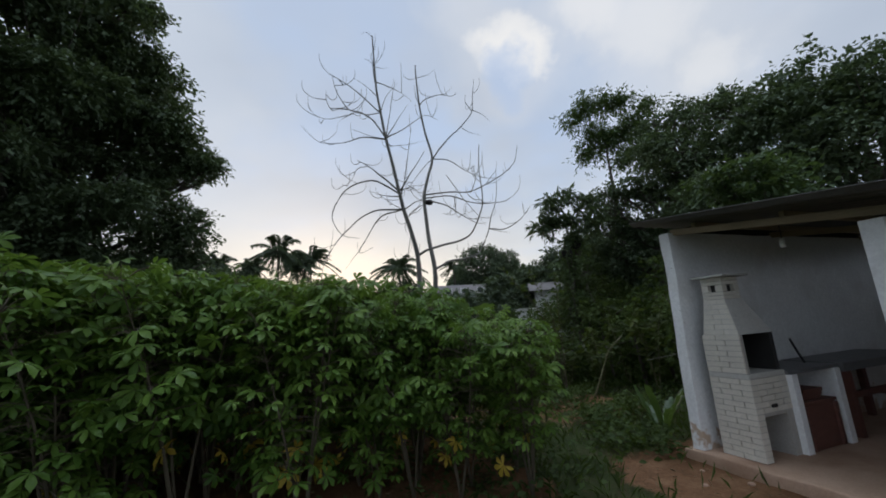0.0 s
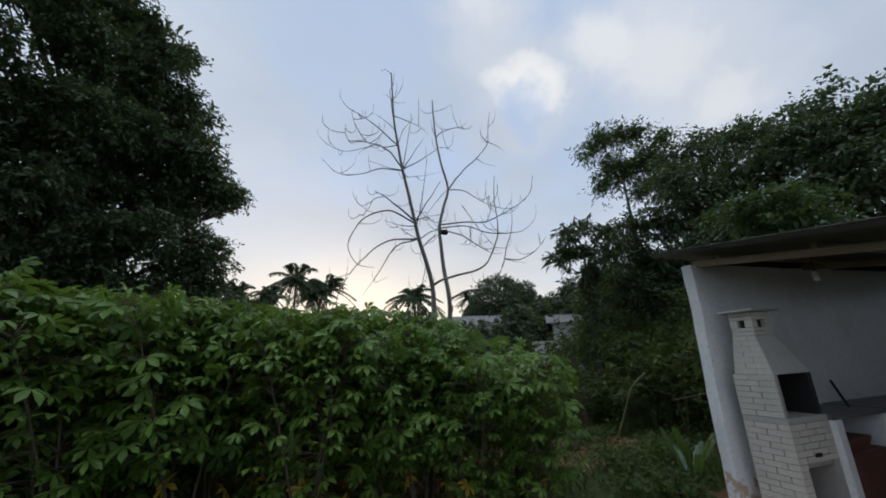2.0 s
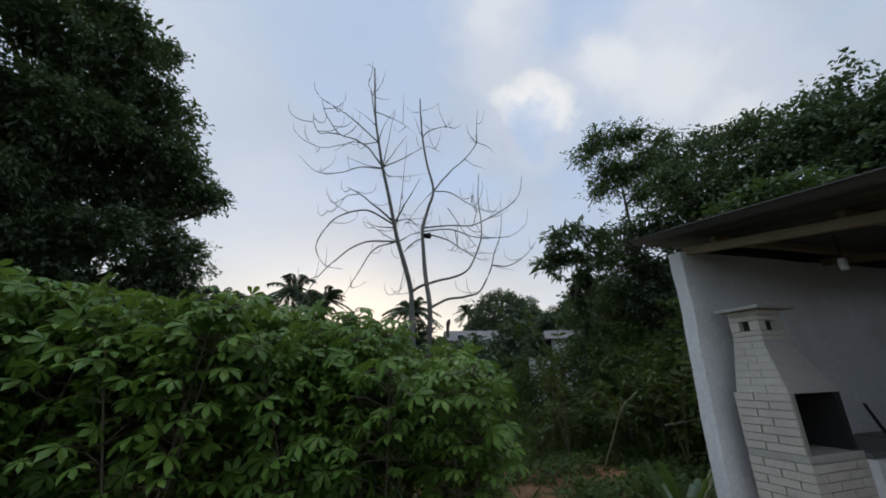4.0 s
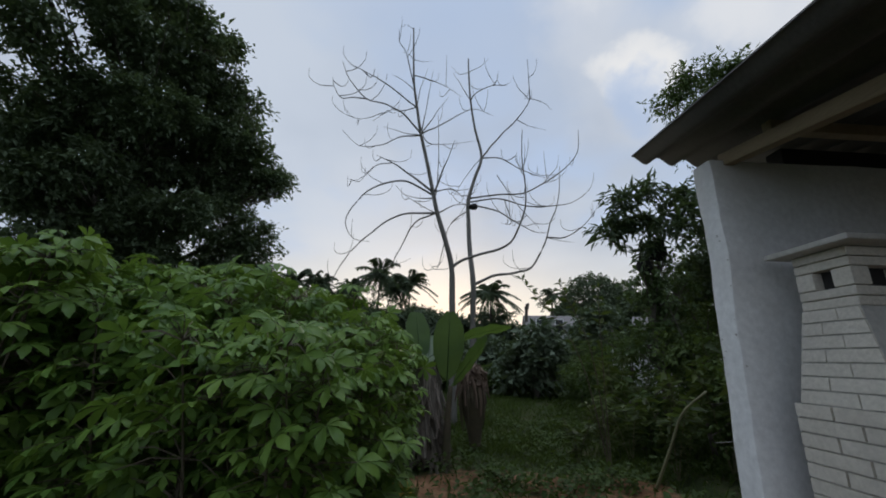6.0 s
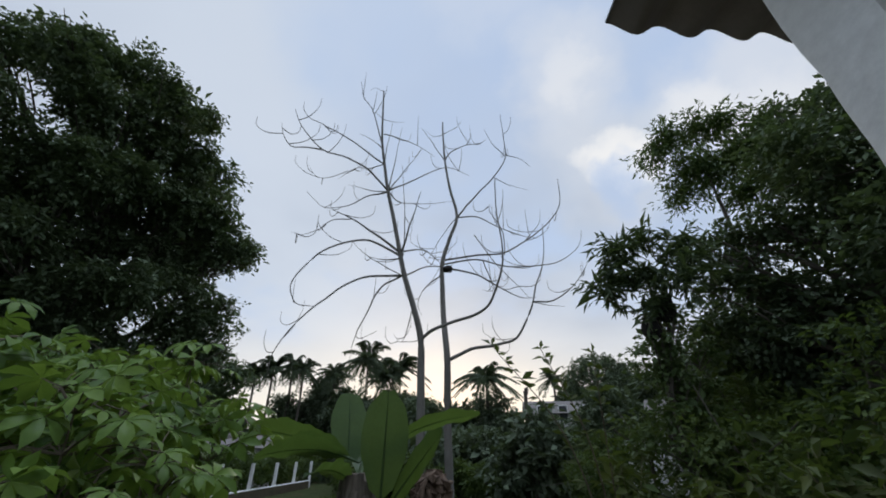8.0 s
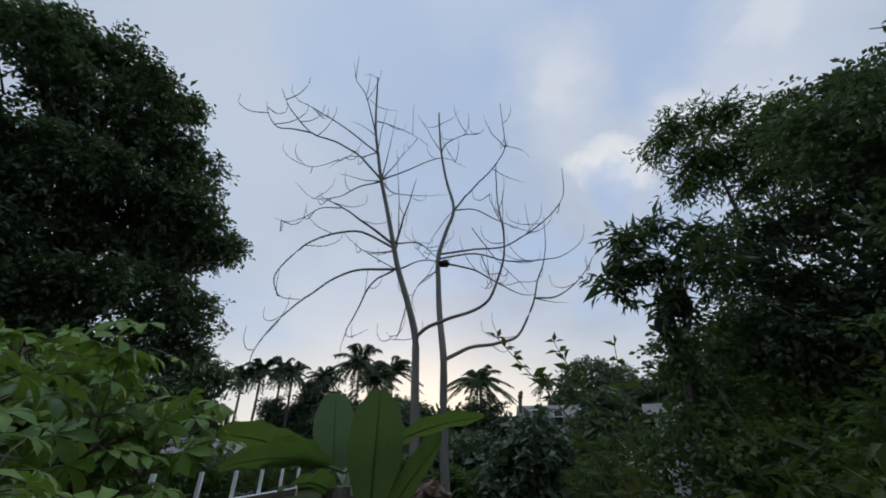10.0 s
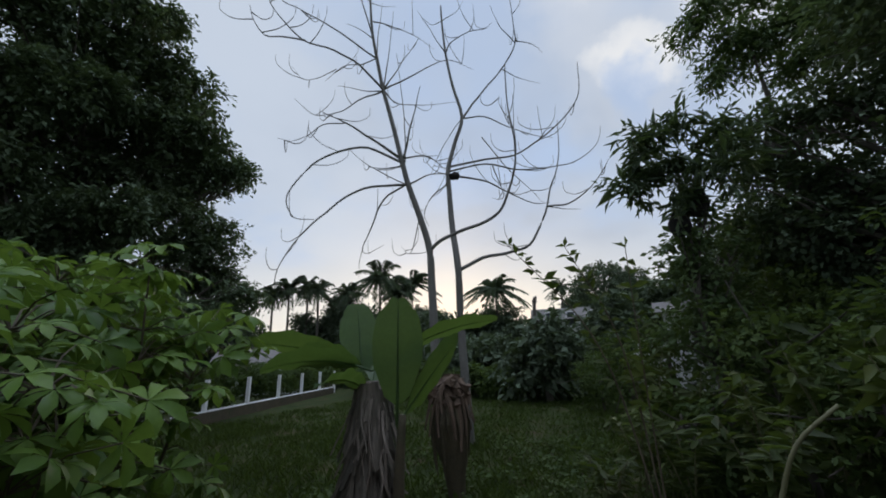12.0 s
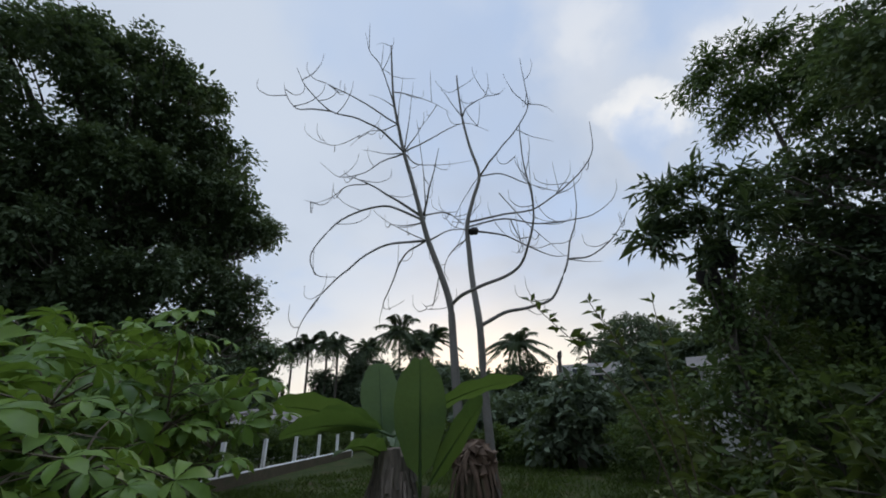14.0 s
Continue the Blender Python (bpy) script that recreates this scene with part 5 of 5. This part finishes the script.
for x, y, h, sp in ((-25.5, 33.5, 9.0, 2.2), (-24.2, 34.6, 9.4, 2.1), (-22.8, 34.5, 8.8, 2.1), (-27.0, 33.0, 8.4, 2.0), (-20.8, 36.6, 8.6, 2.2), (-22.6, 45.6, 12.2, 4.2), (-20.0, 49.4, 11.6, 3.8), (-20.6, 46.5, 10.2, 3.2), (-6.3, 38.5, 7.8, 3.0), (-0.8, 41.5, 8.0, 1.6)):
    palm((x, y, 0), h, sp)
for x, y, h, r in ((-21.5, 37.0, 8.2, 2.4), (-19.0, 37.0, 7.5, 2.4), (-24.5, 36.0, 6.5, 2.2), (-12.5, 39.0, 6.5, 2.4), (-9.5, 38.0, 6.0, 2.4), (-4.0, 37.5, 5.2, 2.0), (3.4, 60.0, 14.6, 5.2), (0.6, 58.0, 9.5, 3.2), (7.5, 56.0, 10.5, 3.6), (-22.0, 47.0, 8.2, 2.6), (-19.0, 48.0, 8.4, 2.8), (4.6, 31.0, 5.4, 2.0), (7.5, 30.0, 7.0, 2.6), (11.0, 28.0, 8.0, 3.0), (-30.0, 32.0, 7.0, 3.0), (-17.5, 36.5, 4.5, 2.0), (1.6, 30.5, 3.4, 1.3), (-0.9, 33.0, 4.1, 1.3), (-3.4, 25.5, 2.9, 1.5), (-5.0, 25.0, 3.0, 1.5), (-1.9, 26.0, 2.6, 1.3), (-7.0, 24.5, 2.8, 1.5), (3.2, 27.5, 4.0, 1.5), (3.2, 28.0, 5.2, 1.7), (0.0, 20.5, 3.3, 1.15), (8.5, 23.0, 5.0, 2.0), (0.2, 30.6, 3.0, 1.1), (-1.4, 30.8, 3.4, 1.2), (-17.0, 44.0, 7.6, 2.6), (-15.0, 43.0, 7.0, 2.4), (-7.0, 39.5, 6.8, 2.4), (-7.6, 33.0, 3.6, 1.8), (-4.6, 31.0, 3.0, 1.7), (-2.2, 30.0, 2.8, 1.5), (15, 24, 8, 3), (-36, 28, 9, 4), (-10.5, 32, 3.6, 1.9), (-14, 31, 3.4, 2.0)):
    tree("distant_tree", (x, y, 0), [(0, 0, h - r * 0.8, r), (r * 0.5, 0, h - r * 1.5, r * 0.9), (-r * 0.5, 0.2, h - r * 1.6, r * 0.9)], h * 0.7, 0.15, M_FARLEAF, "distant dark leafy tree", per_metre=40, leaf=(0.22, 0.42), width=0.5, spread=0.42, group="distant trees", limbs=False, fill=50)
for x, y, h, r in ((-9.0, 23.0, 1.6, 1.0), (-7.6, 22.0, 1.3, 0.9), (-6.2, 22.6, 1.7, 1.0), (-4.9, 21.8, 1.4, 0.9), (-3.5, 22.4, 1.8, 1.0), (-2.2, 21.6, 1.5, 0.9), (-0.9, 22.6, 1.7, 1.0), (0.4, 21.8, 1.5, 0.9), (1.6, 22.6, 1.9, 1.0), (-10.2, 24.5, 1.7, 1.1)):
    tree("low_bush", (x, y, 0), [(0, 0, h * 0.5, r), (0.7, 0.2, h * 0.4, r * 0.8)], h * 0.6, 0.05, M_SHRUB, "low dark bush at the end of the lawn", "bush", 60, (0.12, 0.24), 0.5, 0.26, group="bushes at the end of the lawn", limbs=False, fill=80)
snag = thing("dead_palm_trunk", (-2.3, 34.2, 0), "bare broken palm trunk against the sky", "tree")
mesh_object("trunk", *tube(smooth_line([(0, 0, -0.2), (0.05, 0, 3.3), (0.1, 0, 5.6), (0.28, 0, 6.2)]), [0.16] * 4 + [0.13] * 5 + [0.2, 0.18, 0.12, 0.05], 8), M_BARK, snag)

# ---- grass and litter ----


def blades(name, label, count, size, mat, where, lean):
    at = []
    while len(at) < count:
        x, y = rng.uniform(-9, 9), rng.uniform(-1, 22)
        q = SHED.inverted() @ Vector((x, y, 0))
        if -0.1 < q.x < 3.4 and -0.15 < q.y < 6:
            continue
        if rng.random() < where(x, y):
            at.append((x, y, ground_height(x, y) - 0.005))
    at = np.array(at)
    ob = leaf_cloud(name, at, rng.normal(size=(count, 3)) * lean + (0, 0, 1), rng.uniform(*size, count), 0.07, mat, None)
    return tagged(ob, label, "grass", kind="stuff")


def grassy(x, y):
    if inside(x, y, PATCH):
        return 0.06
    k = 0.5 + 0.6 * noise.noise(Vector((x * 0.8, y * 0.8, 5)))
    if bareness(x, y) > 0.6:
        k *= 0.05
    if 6.2 < y < 8.0 + 0.3 * x and x > -0.4:
        k *= 0.2
    elif y < 6 and x > -0.5:
        k *= 0.6
    return max(0.02, min(1, k * (1.0 if y < 14 else 0.5)))


blades("grass", "rough uncut green grass", 60000, (0.07, 0.22), M_GRASS, grassy, (0.55, 0.55, 0.1))
blades("leaf_litter", "dry straw and fallen leaves on bare soil", 7000, (0.03, 0.10), M_STRAW, lambda x, y: 0.9 if (y < 8 and x > -1) else 0.2, (9.0, 9.0, 0.8))


def weeds(count):
    at = []
    while len(at) < count:
        x, y = (rng.uniform(0.8, 3.2), rng.uniform(4.6, 8.5)) if rng.random() < 0.3 else (rng.uniform(-1.5, 5.5), rng.uniform(2.5, 13))
        q = SHED.inverted() @ Vector((x, y, 0))
        if (-0.15 < q.x < 3.4 and -0.25 < q.y < 6) or noise.noise(Vector((x * 1.1, y * 1.1, 9))) < 0.02 or (x > 1.2 and y < 4.2):
            continue
        for _ in range(9):
            at.append((x + rng.normal() * 0.10, y + rng.normal() * 0.10, ground_height(x, y) + rng.uniform(0.0, 0.22)))
    at = np.array(at)
    ob = leaf_cloud("weeds", at, rng.normal(size=at.shape) * (1, 1, 0.3) + (0, 0, 0.25), rng.uniform(0.04, 0.10, len(at)), 0.7, M_SHRUB, None)
    tagged(ob, "low broad-leaved weeds in the grass", "weeds", kind="stuff")


weeds(9000)

def tall_weed(height):
    ob = thing("tall_weed", (0, 0, 0), "tall wild weed with long yellowing green leaves", "weed", "tall weeds by the trees")
    pieces, at, way = [], [], []
    for k in range(4):
        az = k * 1.7 + rng.random()
        tip = Vector((math.cos(az) * 0.28, math.sin(az) * 0.28, height * rng.uniform(0.75, 1.0)))
        line = smooth_line([(0, 0, -0.05), tip * 0.5 + Vector((0, 0, 0.1)), tip], 8)
        pieces.append(tube(line, np.linspace(0.011, 0.004, len(line)), 5))
        for i in range(4, len(line)):
            for _ in range(3):
                w = rng.random() * 6.28
                at.append(line[i])
                way.append((math.cos(w), math.sin(w), rng.uniform(-0.35, 0.5)))
    mesh_object("stem", *joined(pieces), M_PALESTEM, ob)
    leaf_cloud("foliage", np.array(at), np.array(way), rng.uniform(0.12, 0.26, len(at)), 0.3, M_WEED, ob)
    return ob


weed_kinds = [tall_weed(1.0) for _ in range(3)]
for k, (x, y, h) in enumerate(((3.2, 8.9, 1.1), (4.3, 8.6, 1.9), (3.5, 9.8, 1.4), (2.7, 9.7, 0.9), (4.0, 9.4, 1.8), (5.1, 8.9, 2.2), (2.3, 10.2, 1.0), (3.0, 10.8, 1.5), (4.9, 9.9, 2.1), (5.6, 8.0, 1.9), (1.9, 9.2, 0.7), (2.6, 11.6, 1.7), (4.4, 10.6, 2.0))):
    m = pose(x, y, ground_height(x, y), 0, 0, rng.random() * 360)
    ob = weed_kinds[k] if k < 3 else copy_thing(weed_kinds[k % 3], m)
    ob.matrix_world = m
    ob.scale = (0.7 + 0.3 * h, 0.7 + 0.3 * h, h)

ginger = thing("broad_leaved_plant", (2.78, 5.35, 0), "light green plant with long blades behind the wall end", "plant")
for k in range(9):
    banana_leaf(ginger, (0.05 * math.cos(k), 0.05 * math.sin(k), 0.05), k * 0.75, radians(rng.uniform(52, 80)), rng.uniform(0.7, 1.15), 0.11, rng.uniform(0.15, 0.4))
fence_post = thing("wooden_fence_post", (4.15, 7.0, 0), "weathered grey wooden fence post with a wire", "post")
mesh_object("stake", *tube([(0, 0, -0.2), (0.01, 0, 0.6), (-0.01, 0.01, 1.25)], [0.05, 0.045, 0.04], 8), M_PALEBARK, fence_post)
mesh_object("wire", *tube([(0, 0, 0.95), (-0.5, -0.3, 0.92), (-1.1, -0.9, 0.94)], [0.004] * 3, 4), M_PALEBARK, fence_post)

for x, y, r in ((3.02, 4.02, 0.035), (2.86, 3.86, 0.028), (3.08, 3.86, 0.022), (2.6, 4.2, 0.02), (2.45, 3.9, 0.025)):
    stone = thing("stone", (x, y, ground_height(x, y)), "small dull stone lying on bare soil", "stone", "stones before the slab")
    bm = bmesh.new()
    bmesh.ops.create_icosphere(bm, subdivisions=2, radius=r)
    for v in bm.verts:
        v.co = Vector((v.co.x * 1.3, v.co.y, v.co.z * 0.7 + r * 0.3)) * (1 + 0.25 * noise.noise(v.co * 30))
    part("pebble", bm, M_SLAB, stone, smooth=True)
